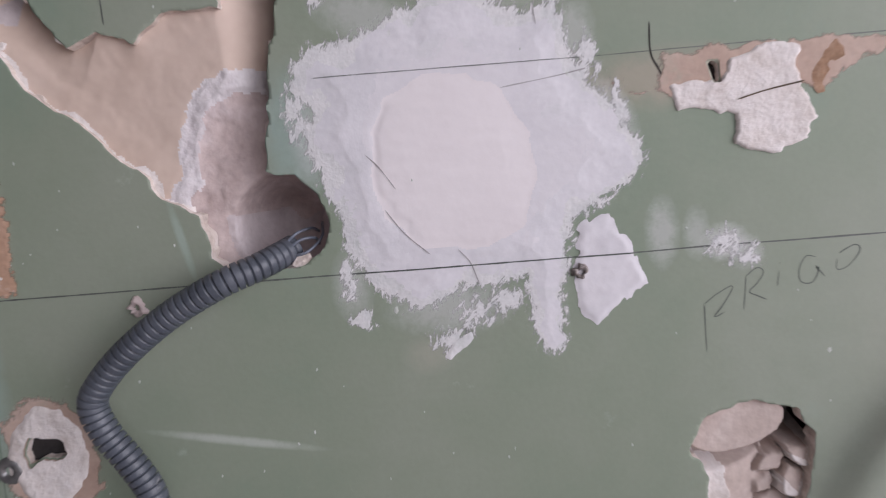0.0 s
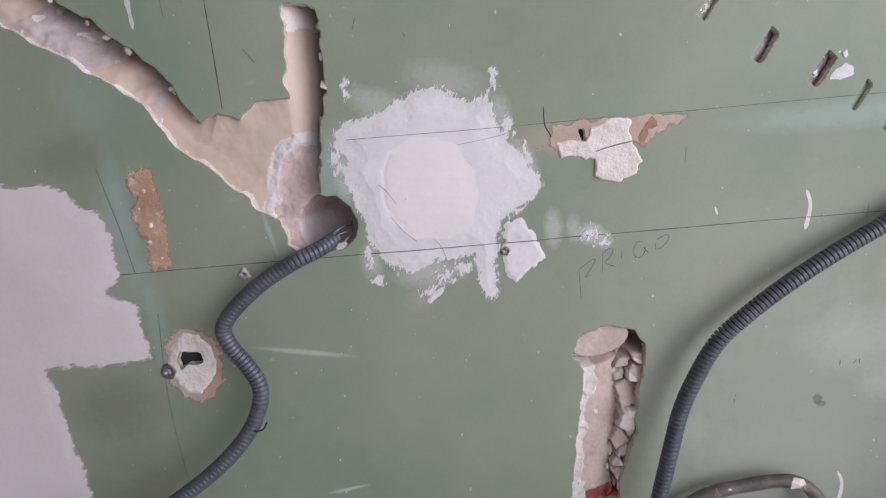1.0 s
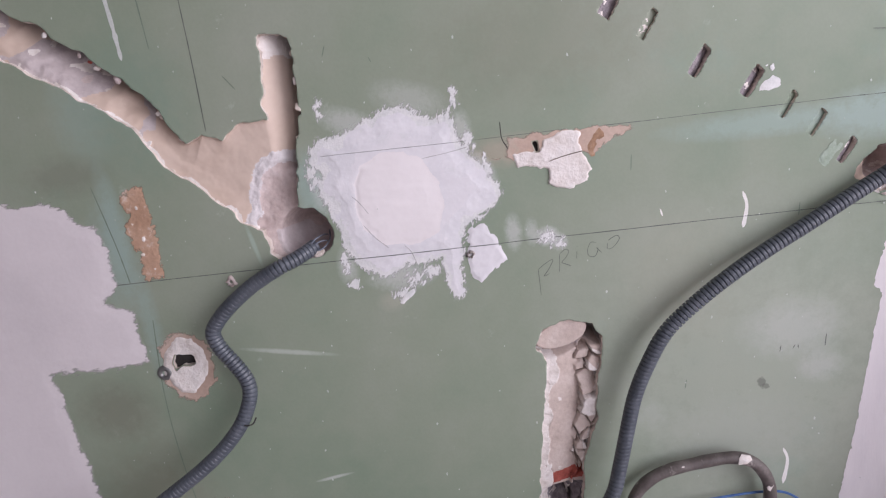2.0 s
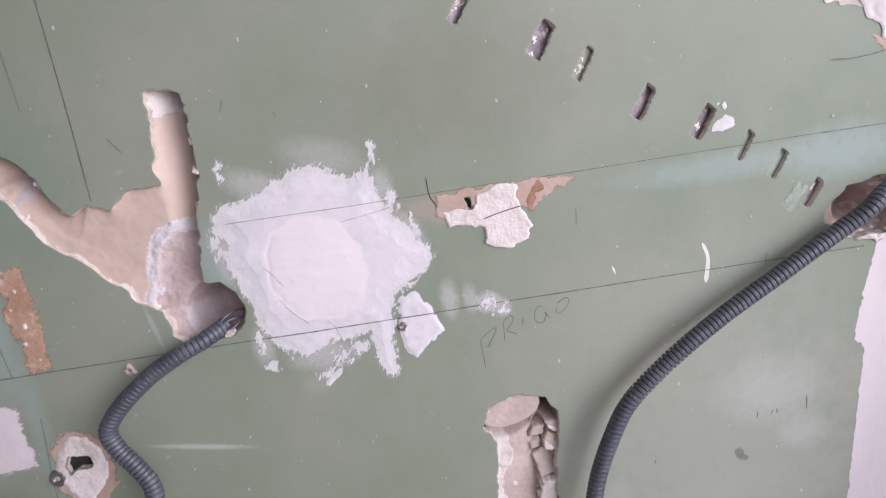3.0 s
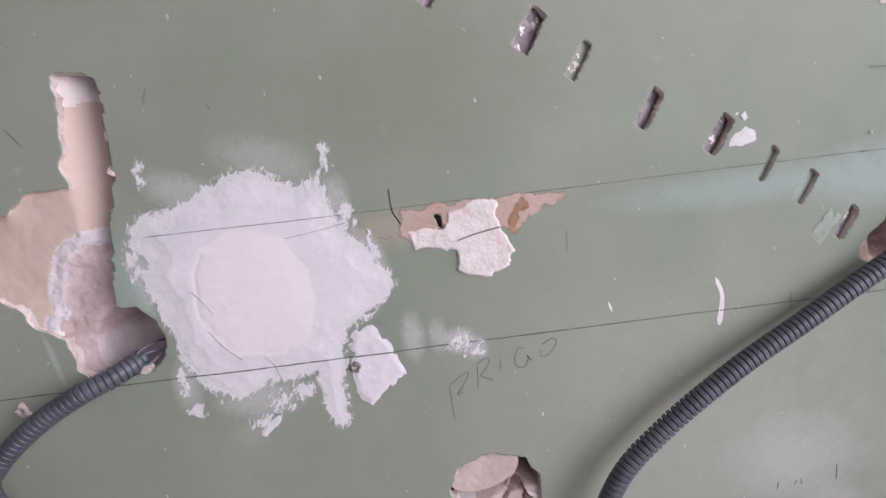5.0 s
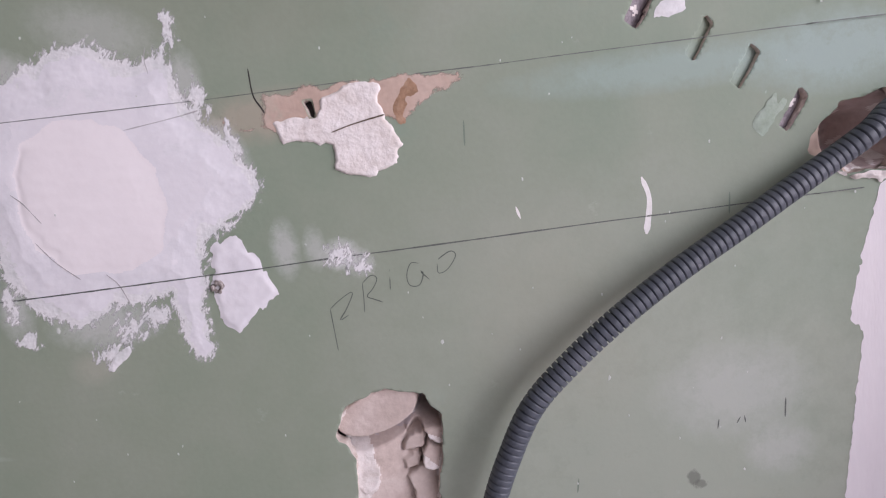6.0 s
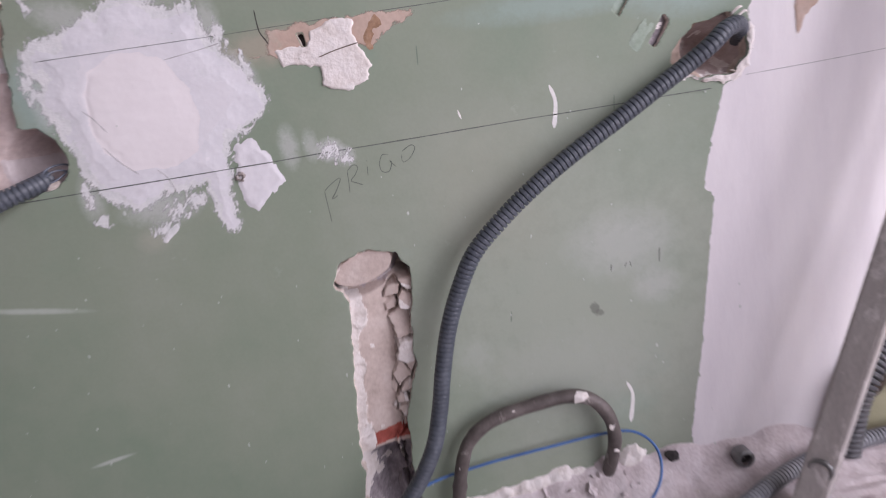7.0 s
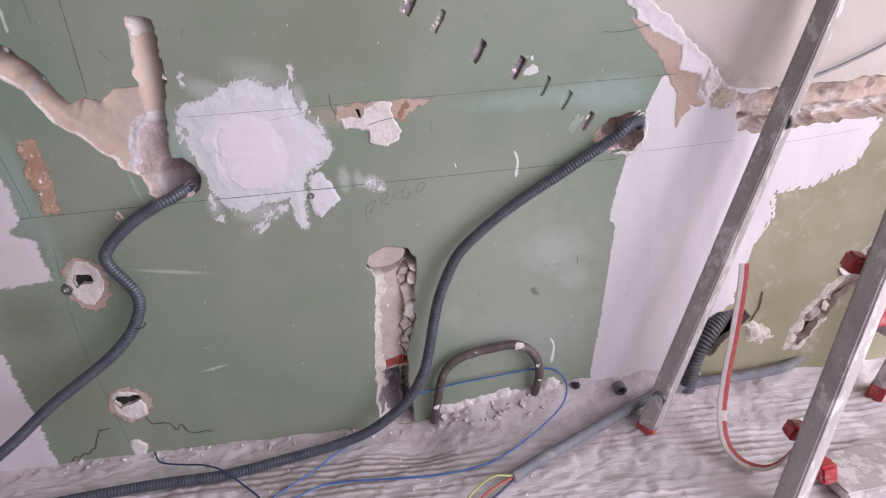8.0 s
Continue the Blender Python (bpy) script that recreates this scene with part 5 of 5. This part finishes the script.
for i, (x, z, l_, a) in enumerate(((0.358, 0.232, 0.008, 1.4), (0.374, 0.233, 0.006, 1.0), (0.379, 0.233, 0.006, 1.7), (0.411, 0.238, 0.016, 1.5), (0.190, 0.476, 0.018, 1.5), (0.130, 0.4725, 0.008, 0.1), (-0.135, 0.635, 0.012, 1.2), (0.094, 0.760, 0.006, 1.5), (0.17, 0.715, 0.006, 1.4), (-0.245, 0.615, 0.02, 2.2), (0.376, 0.402, 0.016, 1.5), (0.245, 0.197, 0.012, 1.4), (-0.086, 0.62, 0.006, 2.0))):
    stroke("scratch", [(x - 0.5 * l_ * math.cos(a), z - 0.5 * l_ * math.sin(a)), (x + 0.5 * l_ * math.cos(a), z + 0.5 * l_ * math.sin(a))], 0.0013, PENCIL if i < 4 else FAINT, wall, "short dark mark")
# specks of plaster and paint over the board, too many to count
rng = random.Random(21)
sv, sf = [], []
for i in range(240):
    x, z = rng.uniform(-0.5, 0.5), rng.uniform(-0.03, 0.8)
    if left_gap(np.array([x]), np.array([z]))[0] < 0.006:
        continue
    r, a0, n0 = rng.choice((0.0005, 0.0006, 0.0008, 0.0008, 0.0010, 0.0015)), rng.uniform(0, 6.28), len(sv)
    y = -float(surface(np.array([x]), np.array([z]))[0])
    ring = []
    for k in range(5):
        rr = r * rng.uniform(0.5, 1.2)
        sv.append((x + rr * math.cos(a0 + k * 1.257), y - 0.0001, z + rr * 1.6 * math.sin(a0 + k * 1.257)))
    sv.append((x, y - 0.0005, z))
    sf += [(n0 + k, n0 + (k + 1) % 5, n0 + 5) for k in range(5)]
me = bpy.data.meshes.new("plaster_specks")
me.from_pydata(sv, [], sf)
tagged(link("plaster_specks", me, POWDER, wall, "scattered white specks on the board"), kind="stuff")


def screw_plug(name, x, z, r, mat, label):
    """A round plug with a hole, set in the board."""
    bm = bmesh.new()
    n = 18
    prof = [(r * 1.15, 0.0), (r, -0.002), (r * 0.75, -0.0032), (r * 0.42, -0.0025), (r * 0.36, 0.004), (0.0001, 0.004)]
    rng = random.Random(int(x * 1000) + 5)
    jag = [1 + (rng.uniform(-0.3, 0.35) if mat is not STEEL else rng.uniform(-0.05, 0.05)) for k in range(n)]
    rings = [[bm.verts.new((x + q * jag[k] * math.cos(6.283 * k / n), y * (1 if y > 0 else jag[k]), z + q * jag[k] * math.sin(6.283 * k / n))) for k in range(n)] for q, y in prof]
    for a, b in zip(rings, rings[1:]):
        for k in range(n):
            bm.faces.new((a[k], a[(k + 1) % n], b[(k + 1) % n], b[k]))
    me = bpy.data.meshes.new(name)
    bm.to_mesh(me)
    bm.free()
    return link(name, me, mat, wall, label)


screw_plug("screw_plug", 0.0, 0.390, 0.0042, BROWNISH, "rusty screw head in the plaster")
screw_plug("screw_plug", -0.289, 0.389, 0.0055, BORE, "pale screw hole")
screw_plug("screw_plug", -0.397, 0.281, 0.009, STEEL, "grey metal socket")

patch("broken_board_edge", [(0.165, -0.018), (0.20, -0.012), (0.24, -0.008), (0.275, 0.000), (0.305, -0.002), (0.322, -0.010), (0.33, -0.05), (0.15, -0.05)], CHIP, wall, "crumbled white board foot", step=0.002, warp=0.005, size=0.014, high=0.004, slope=0.5, relief=0.0015, seed=77)
rng = random.Random(55)
for a, b, n_, mats_ in (((-0.172, 0.64), (-0.172, 0.57), 3, (CORE, CHIP)), ((-0.176, 0.565), (-0.188, 0.48), 4, (CORE, BORE)), ((-0.257, 0.451), (-0.336, 0.530), 4, (CHIP, CORE)), ((-0.345, 0.555), (-0.470, 0.652), 6, (CHIP, GREYP)),
                        ((-0.310, 0.560), (-0.342, 0.608), 3, (CHIP, CORE)), ((-0.36, 0.625), (-0.44, 0.690), 5, (BORE, CHIP, RUST)), ((-0.16, 0.412), (-0.23, 0.404), 7, (CHIP, CORE))):
    for i in range(n_):
        k = (i + rng.random()) / n_
        ob = lump("plaster_flake", rng.randrange(9999), rng.uniform(0.005, 0.013), mats_[i % len(mats_)], (a[0] + (b[0] - a[0]) * k, rng.uniform(0.002, 0.008), a[1] + (b[1] - a[1]) * k), wall, "", 0.4, 1)
        ob.rotation_euler = (1.4 + rng.uniform(-0.3, 0.3), rng.uniform(-0.5, 0.5), rng.uniform(-0.4, 0.4))

# ---- skirting of broken mortar and crumbs along the foot of the wall ----
rng = random.Random(33)
for i in range(40):
    x = rng.uniform(0.14, 0.37)
    y = -rng.uniform(0.004, 0.040)
    s = rng.uniform(0.004, 0.011) if i % 9 else rng.uniform(0.012, 0.018)
    zf = float(floor_height(np.array([x]), np.array([y]))[0])
    tagged(lump("rubble", 300 + i, s, (MORTAR, GREYP, MORTAR, MORTAR)[i % 4], (x, y, zf + 0.02 * s), None, "", 0.6, 1 if s < 0.012 else 2), "broken crumb of mortar at the foot of the wall", "rubble", "mortar rubble along the wall")
for i in range(34):
    x = rng.uniform(-0.50, 0.12)
    y = -rng.uniform(0.002, 0.02)
    s = rng.uniform(0.004, 0.011)
    zf = float(floor_height(np.array([x]), np.array([y]))[0])
    tagged(lump("rubble", 400 + i, s, (MORTAR, CHIP)[i % 2], (x, y, zf + 0.15 * s), None, "", 0.7, 1), "broken crumb of mortar at the foot of the wall", "rubble", "mortar rubble along the wall")

rng = random.Random(61)
gv, gf = [], []
for i in range(420):
    x, y = rng.uniform(-0.6, 1.1), -rng.uniform(0.01, 0.30)
    r, n0 = rng.choice((0.0008, 0.0012, 0.0018, 0.0028)), len(gv)
    zf = float(floor_height(np.array([x]), np.array([y]))[0])
    for k in range(5):
        a = k * 1.257 + rng.uniform(-0.3, 0.3)
        gv.append((x + r * rng.uniform(0.7, 1.3) * math.cos(a), y + r * math.sin(a), zf - 0.0003))
    gv.append((x + 0.2 * r, y, zf + r * rng.uniform(0.6, 1.1)))
    gf += [(n0 + k, n0 + (k + 1) % 5, n0 + 5) for k in range(5)]
me = bpy.data.meshes.new("plaster_grit")
me.from_pydata(gv, [], gf)
tagged(link("plaster_grit", me, CHIP, None, "", False), "fine white plaster grit strewn over the screed", "grit", kind="stuff")

# ---- conduits, pipes and wires ----
c = conduit("corrugated_conduit", [(-0.184, 0.012, 0.419), (-0.192, 0.002, 0.415), (-0.204, -0.010, 0.410), (-0.224, -0.020, 0.403), (-0.256, -0.022, 0.387), (-0.286, -0.024, 0.366), (-0.306, -0.024, 0.347),
                                   (-0.3135, -0.024, 0.333), (-0.308, -0.024, 0.314), (-0.296, -0.023, 0.293), (-0.285, -0.023, 0.268), (-0.287, -0.027, 0.243), (-0.306, -0.036, 0.210), (-0.350, -0.046, 0.172),
                                   (-0.440, -0.062, 0.116), (-0.510, -0.080, 0.064), (-0.600, -0.11, 0.010), (-0.700, -0.15, -0.034), (-0.85, -0.18, -0.038)], 0.0090, CONDUIT,
            "dark grey corrugated conduit coming out of a bored hole", 0.0050, 0.24)
for i, pts in enumerate(([(-0.190, 0.004, 0.416), (-0.178, 0.004, 0.424), (-0.170, 0.012, 0.424), (-0.172, 0.030, 0.418)], [(-0.188, 0.006, 0.414), (-0.174, 0.002, 0.416), (-0.166, 0.014, 0.424), (-0.170, 0.036, 0.432)],
                         [(-0.190, 0.004, 0.420), (-0.181, 0.006, 0.428), (-0.174, 0.020, 0.430), (-0.174, 0.040, 0.426)])):
    sweep("wire_end", pts, 0.0010, WIREGREY, c, "grey-blue insulated wire end", 0.003, 8)
sweep("cable_tie", [(-0.300, -0.034, 0.226), (-0.292, -0.040, 0.220), (-0.283, -0.038, 0.220), (-0.279, -0.034, 0.226)], 0.0009, NEARBLACK, c, "thin black tie", 0.002, 6)
c = conduit("corrugated_conduit", [(0.524, 0.040, 0.436), (0.515, 0.014, 0.447), (0.502, -0.004, 0.456), (0.484, -0.015, 0.453), (0.466, -0.020, 0.441), (0.442, -0.017, 0.4255), (0.410, -0.018, 0.408), (0.372, -0.020, 0.387), (0.326, -0.023, 0.363),
                               (0.283, -0.027, 0.338), (0.246, -0.028, 0.311), (0.213, -0.029, 0.281), (0.191, -0.029, 0.243), (0.175, -0.029, 0.205), (0.163, -0.034, 0.165), (0.152, -0.036, 0.120), (0.138, -0.044, 0.082),
                               (0.108, -0.046, 0.036), (0.066, -0.046, 0.000), (0.028, -0.046, -0.022), (-0.025, -0.052, -0.034), (-0.110, -0.070, -0.036), (-0.200, -0.088, -0.037), (-0.290, -0.090, -0.037), (-0.380, -0.096, -0.037), (-0.600, -0.12, -0.037)],
        0.0088, CONDUIT, "dark grey corrugated conduit drooping from a hole to the floor", 0.0050, 0.24)
for pts in ([(0.500, -0.008, 0.464), (0.508, -0.008, 0.468), (0.513, -0.004, 0.464)], [(0.492, -0.010, 0.466), (0.498, -0.012, 0.471), (0.504, -0.008, 0.472)]):
    sweep("torn_sliver", pts, 0.0013, CHIP, c, "pale torn paper sliver caught on the conduit", 0.003, 6, squash=(1.0, 0.4))
c = conduit("corrugated_conduit", [(0.258, -0.172, -0.036), (0.312, -0.141, -0.036), (0.410, -0.095, -0.030), (0.525, -0.043, -0.022), (0.62, -0.022, -0.018), (0.714, -0.020, -0.016), (0.790, -0.014, -0.012), (0.84, 0.01, -0.010)],
            0.0090, PALE, "dusty light grey conduit with wires sticking out, lying on the floor", 0.0048, 0.22)
for mat, label, pts in ((YELLOW, "yellow-green wire", [(0.290, -0.152, -0.034), (0.258, -0.172, -0.032), (0.230, -0.178, -0.024), (0.200, -0.192, -0.030), (0.160, -0.230, -0.042)]),
                        (REDW, "red wire", [(0.290, -0.154, -0.037), (0.257, -0.174, -0.035), (0.225, -0.192, -0.034), (0.195, -0.212, -0.040), (0.170, -0.240, -0.043)]),
                        (NAVY, "dark blue wire", [(0.290, -0.155, -0.038), (0.254, -0.178, -0.040), (0.225, -0.200, -0.043), (0.190, -0.222, -0.043), (0.160, -0.250, -0.043)])):
    sweep("wire", pts, 0.0019, mat, c, label, 0.004, 8)
tagged(sweep("corrugated_conduit", [(0.602, -0.020, -0.030), (0.612, -0.020, 0.030), (0.630, -0.016, 0.066), (0.662, 0.002, 0.090), (0.700, 0.035, 0.104)], 0.0170, BLACK, None, "", 0.0008, 18, ribs(0.0064, 0.30)),
       "black corrugated sleeve entering a hole in the olive board", "conduit")
pipe = tagged(sweep("bent_pipe", [(0.148, -0.012, -0.040), (0.156, -0.018, 0.000), (0.165, -0.020, 0.040), (0.178, -0.020, 0.070), (0.205, -0.020, 0.090), (0.245, -0.020, 0.099), (0.290, -0.020, 0.103), (0.317, -0.020, 0.094), (0.334, -0.020, 0.070),
                           (0.338, -0.020, 0.040), (0.333, -0.012, 0.005), (0.330, 0.006, -0.030)], 0.0075, LEAD, None, "", 0.004, 14, lambda u: 1.0 + 0.03 * math.sin(u * 160) + (0.14 if 0.0 < (u - 0.055) < 0.006 else 0)),
       "old dark metal pipe bent in an arch, plaster-spattered", "pipe")
for i, (x, z, s0) in enumerate(((0.304, 0.103, 0.020), (0.335, 0.060, 0.008), (0.337, 0.030, 0.007), (0.166, 0.042, 0.008), (0.155, 0.000, 0.009), (0.230, 0.099, 0.005))):
    lump("plaster_dab", 520 + i, s0, CHIP, (x, -0.0262, z), pipe, "dried plaster spatter", 0.35, 1).rotation_euler = (1.57, 0.3 * i, 0)
tagged(sweep("blue_wire", [(0.095, -0.030, 0.005), (0.122, -0.016, 0.022), (0.184, -0.009, 0.030), (0.260, -0.010, 0.038), (0.334, -0.010, 0.043), (0.366, -0.016, 0.040), (0.382, -0.030, 0.022), (0.372, -0.050, -0.004), (0.330, -0.075, -0.026),
                           (0.265, -0.112, -0.040), (0.215, -0.132, -0.043), (0.133, -0.140, -0.043), (-0.010, -0.130, -0.043), (-0.060, -0.142, -0.043), (-0.15, -0.20, -0.043), (-0.3, -0.26, -0.043)], 0.0016, BLUE, None, "", 0.005, 8),
       "loose blue electric wire looping to the floor", "wire")
tagged(sweep("blue_wire", [(0.03, -0.020, -0.036), (-0.000, -0.043, -0.041), (-0.052, -0.094, -0.042), (-0.114, -0.148, -0.043), (-0.2, -0.24, -0.043)], 0.0016, BLUE, None, "", 0.005, 8), "loose blue electric wire on the screed", "wire")
tagged(sweep("navy_wire", [(-0.345, -0.006, -0.038), (-0.323, -0.036, -0.038), (-0.276, -0.052, -0.036), (-0.235, -0.078, -0.020), (-0.200, -0.092, -0.024), (-0.166, -0.112, -0.040), (-0.128, -0.150, -0.043), (-0.09, -0.22, -0.043)], 0.0015, NAVY, None, "", 0.005, 8),
       "loose dark blue wire on the screed", "wire")
tagged(sweep("grey_cable", [(0.700, 0.010, 0.490), (0.742, -0.012, 0.494), (0.790, -0.016, 0.506), (0.850, -0.016, 0.528), (0.93, -0.016, 0.562), (1.05, -0.016, 0.585)], 0.0022, STEEL, None, "", 0.005, 8), "thin grey cable across the cream wall", "cable")
# short capped pipe stub at the foot of the filler band, with a dark stop beside it
stub = thing("pipe_stub", (0.482, -0.024, -0.010))
# The inner disc is near black, painting the shade inside the pipe.
for name_, r0, r1, y0, y1, mat_ in (("collar", 0.0105, 0.0065, 0.010, -0.005, STEEL), ("bore_shade", 0.0065, 0.0005, -0.001, -0.0008, NEARBLACK)):
    bm = bmesh.new()
    prof = [(r0, y0), (r0, y1 * 0.8), (r0 * 0.9, y1), (r1, y1)] if name_ == "collar" else [(r0, y0), (r1, y1)]
    rings = [[bm.verts.new((q * math.cos(6.283 * k / 20), y, q * math.sin(6.283 * k / 20))) for k in range(20)] for q, y in prof]
    for a, b in zip(rings, rings[1:]):
        for k in range(20):
            bm.faces.new((a[k], a[(k + 1) % 20], b[(k + 1) % 20], b[k]))
    me = bpy.data.meshes.new(name_)
    bm.to_mesh(me)
    bm.free()
    link(name_, me, mat_, stub)
tagged(stub, "short grey pipe stub sticking out of the mortar", "pipe")
tagged(lump("stone_chip", 501, 0.014, NEARBLACK, (0.405, -0.012, 0.000), None, "", 0.6), "small dark chip by the wall foot", "chip")
patch("plaster_patch", [(0.342, -0.010), (0.350, 0.012), (0.371, 0.017), (0.380, 0.006), (0.372, -0.014), (0.356, -0.022)], CHIP, wall, "broken white plaster beside the bent pipe", warp=0.003, high=0.005, slope=0.8, relief=0.0012, seed=250)
patch("plaster_patch", [(0.316, -0.004), (0.328, 0.006), (0.342, 0.002), (0.346, -0.020), (0.338, -0.036), (0.318, -0.034)], MORTAR, wall, "mortar packed round the pipe", warp=0.003, high=0.008, slope=0.9, relief=0.002, seed=251)

# ---- aluminium stepladder leaning in the corner ----
ladder = thing("stepladder", (0.6, -0.12, FLOOR))


def under(ob, piece=None):
    """A part of the ladder, or a piece fixed to one of its parts."""
    if piece is not None:
        ob.parent = piece
        return ob
    ob.parent = ladder
    ob.matrix_parent_inverse = Matrix.Translation(-ladder.location)
    return ob


LEAN = Vector((0.236, 0.028, 0.655))
rear = Vector((0.507, -0.088, -0.046))
leg_near = under(beam("rear_leg", rear, rear + LEAN * 2.4, 0.040, 0.026, radians(38), ALU, None, "dull aluminium leg", 0.0025))
under(beam("foot_cap", rear - LEAN * 0.006, rear + LEAN * 0.014, 0.043, 0.029, radians(38), REDP, None, "worn red plastic foot"), leg_near)
STEEP = Vector((0.183, 0.058, 0.655))
front = Vector((0.616, -0.285, -0.046))
under(beam("front_rail", front, front + STEEP * 2.4, 0.050, 0.026, radians(30), ALU, None, "wide aluminium rail spattered with plaster", 0.003))
rear_b = Vector((0.915, -0.078, -0.046))
leg_far = under(beam("rear_leg", rear_b, rear_b + LEAN * 2.2, 0.034, 0.022, radians(38), ALU, None, "dull aluminium leg", 0.0025))
under(beam("foot_cap", rear_b - LEAN * 0.006, rear_b + LEAN * 0.035, 0.037, 0.025, radians(38), REDP, None, "worn red plastic foot"), leg_far)
under(beam("front_rail", front + Vector((0.36, 0.02, 0)), front + Vector((0.36, 0.02, 0)) + STEEP * 2.4, 0.060, 0.026, radians(32), ALU, None, "wide aluminium rail", 0.003))


def tube_end(k):
    """The open end of a cross tube through the rear leg."""
    p = rear + LEAN * k + Vector((-0.014 if k < 0.5 else -0.004, -0.014, 0))
    bm = bmesh.new()
    prof = [(0.0115, 0.004), (0.0115, -0.001), (0.0100, -0.0022), (0.0072, -0.001), (0.0068, 0.012), (0.0002, 0.012)]
    rings = [[bm.verts.new((q * math.cos(6.283 * j / 20), y, q * math.sin(6.283 * j / 20))) for j in range(20)] for q, y in prof]
    for a, b in zip(rings, rings[1:]):
        for j in range(20):
            bm.faces.new((a[j], a[(j + 1) % 20], b[(j + 1) % 20], b[j]))
    bm.transform(Matrix.Translation(p) @ Matrix.Rotation(radians(-52), 4, "Z"))
    me = bpy.data.meshes.new("tube_end")
    bm.to_mesh(me)
    bm.free()
    return under(link("tube_end", me, STEEL, None, "open tube end"), leg_near)


tube_end(0.10)
tube_end(0.755)
for k in (0.0, 1.0, 2.0, 3.0):
    a, b = Vector((0.686, -0.255, -0.016)) + Vector((0.040, 0.014, 0.238)) * k, Vector((0.640, -0.250, 0.055)) + Vector((0.052, 0.014, 0.238)) * k
    tread = under(beam("tread", a + Vector((0.012, 0.006, -0.022)), a + Vector((0.30, 0.03, -0.022)), 0.080, 0.018, radians(90), ALU, None, "ribbed aluminium tread", 0.003))
    under(beam("tread_cap", a + Vector((-0.010, 0.0, 0.0)), a + Vector((0.014, 0.0, 0.004)), 0.028, 0.032, radians(70), REDP, None, "red plastic tread cap", 0.004), tread)
    under(beam("tread_cap", b + Vector((-0.012, 0.0, 0.006)), b + Vector((0.010, 0.0, 0.0)), 0.024, 0.024, radians(60), REDP, None, "red plastic tread cap", 0.004), tread)
STRAP = [(0.648, -0.080, 0.236), (0.644, -0.088, 0.200), (0.632, -0.100, 0.120), (0.617, -0.114, 0.050), (0.604, -0.136, -0.002), (0.598, -0.165, -0.030), (0.606, -0.192, -0.041), (0.624, -0.214, -0.038), (0.640, -0.226, -0.022), (0.655, -0.236, 0.012)]
under(sweep("safety_strap", STRAP, 0.0085, None, None, "red and white woven safety strap", 0.004, 12, squash=(1.0, 0.12), mats=[WEB, REDWEB], pick=lambda j, k: 1 if j in (4, 5, 6, 7, 8) and k not in (60, 61, 62, 63) else 0))
tagged(ladder, "plaster-spattered aluminium stepladder with red plastic caps, standing on the screed", "ladder")
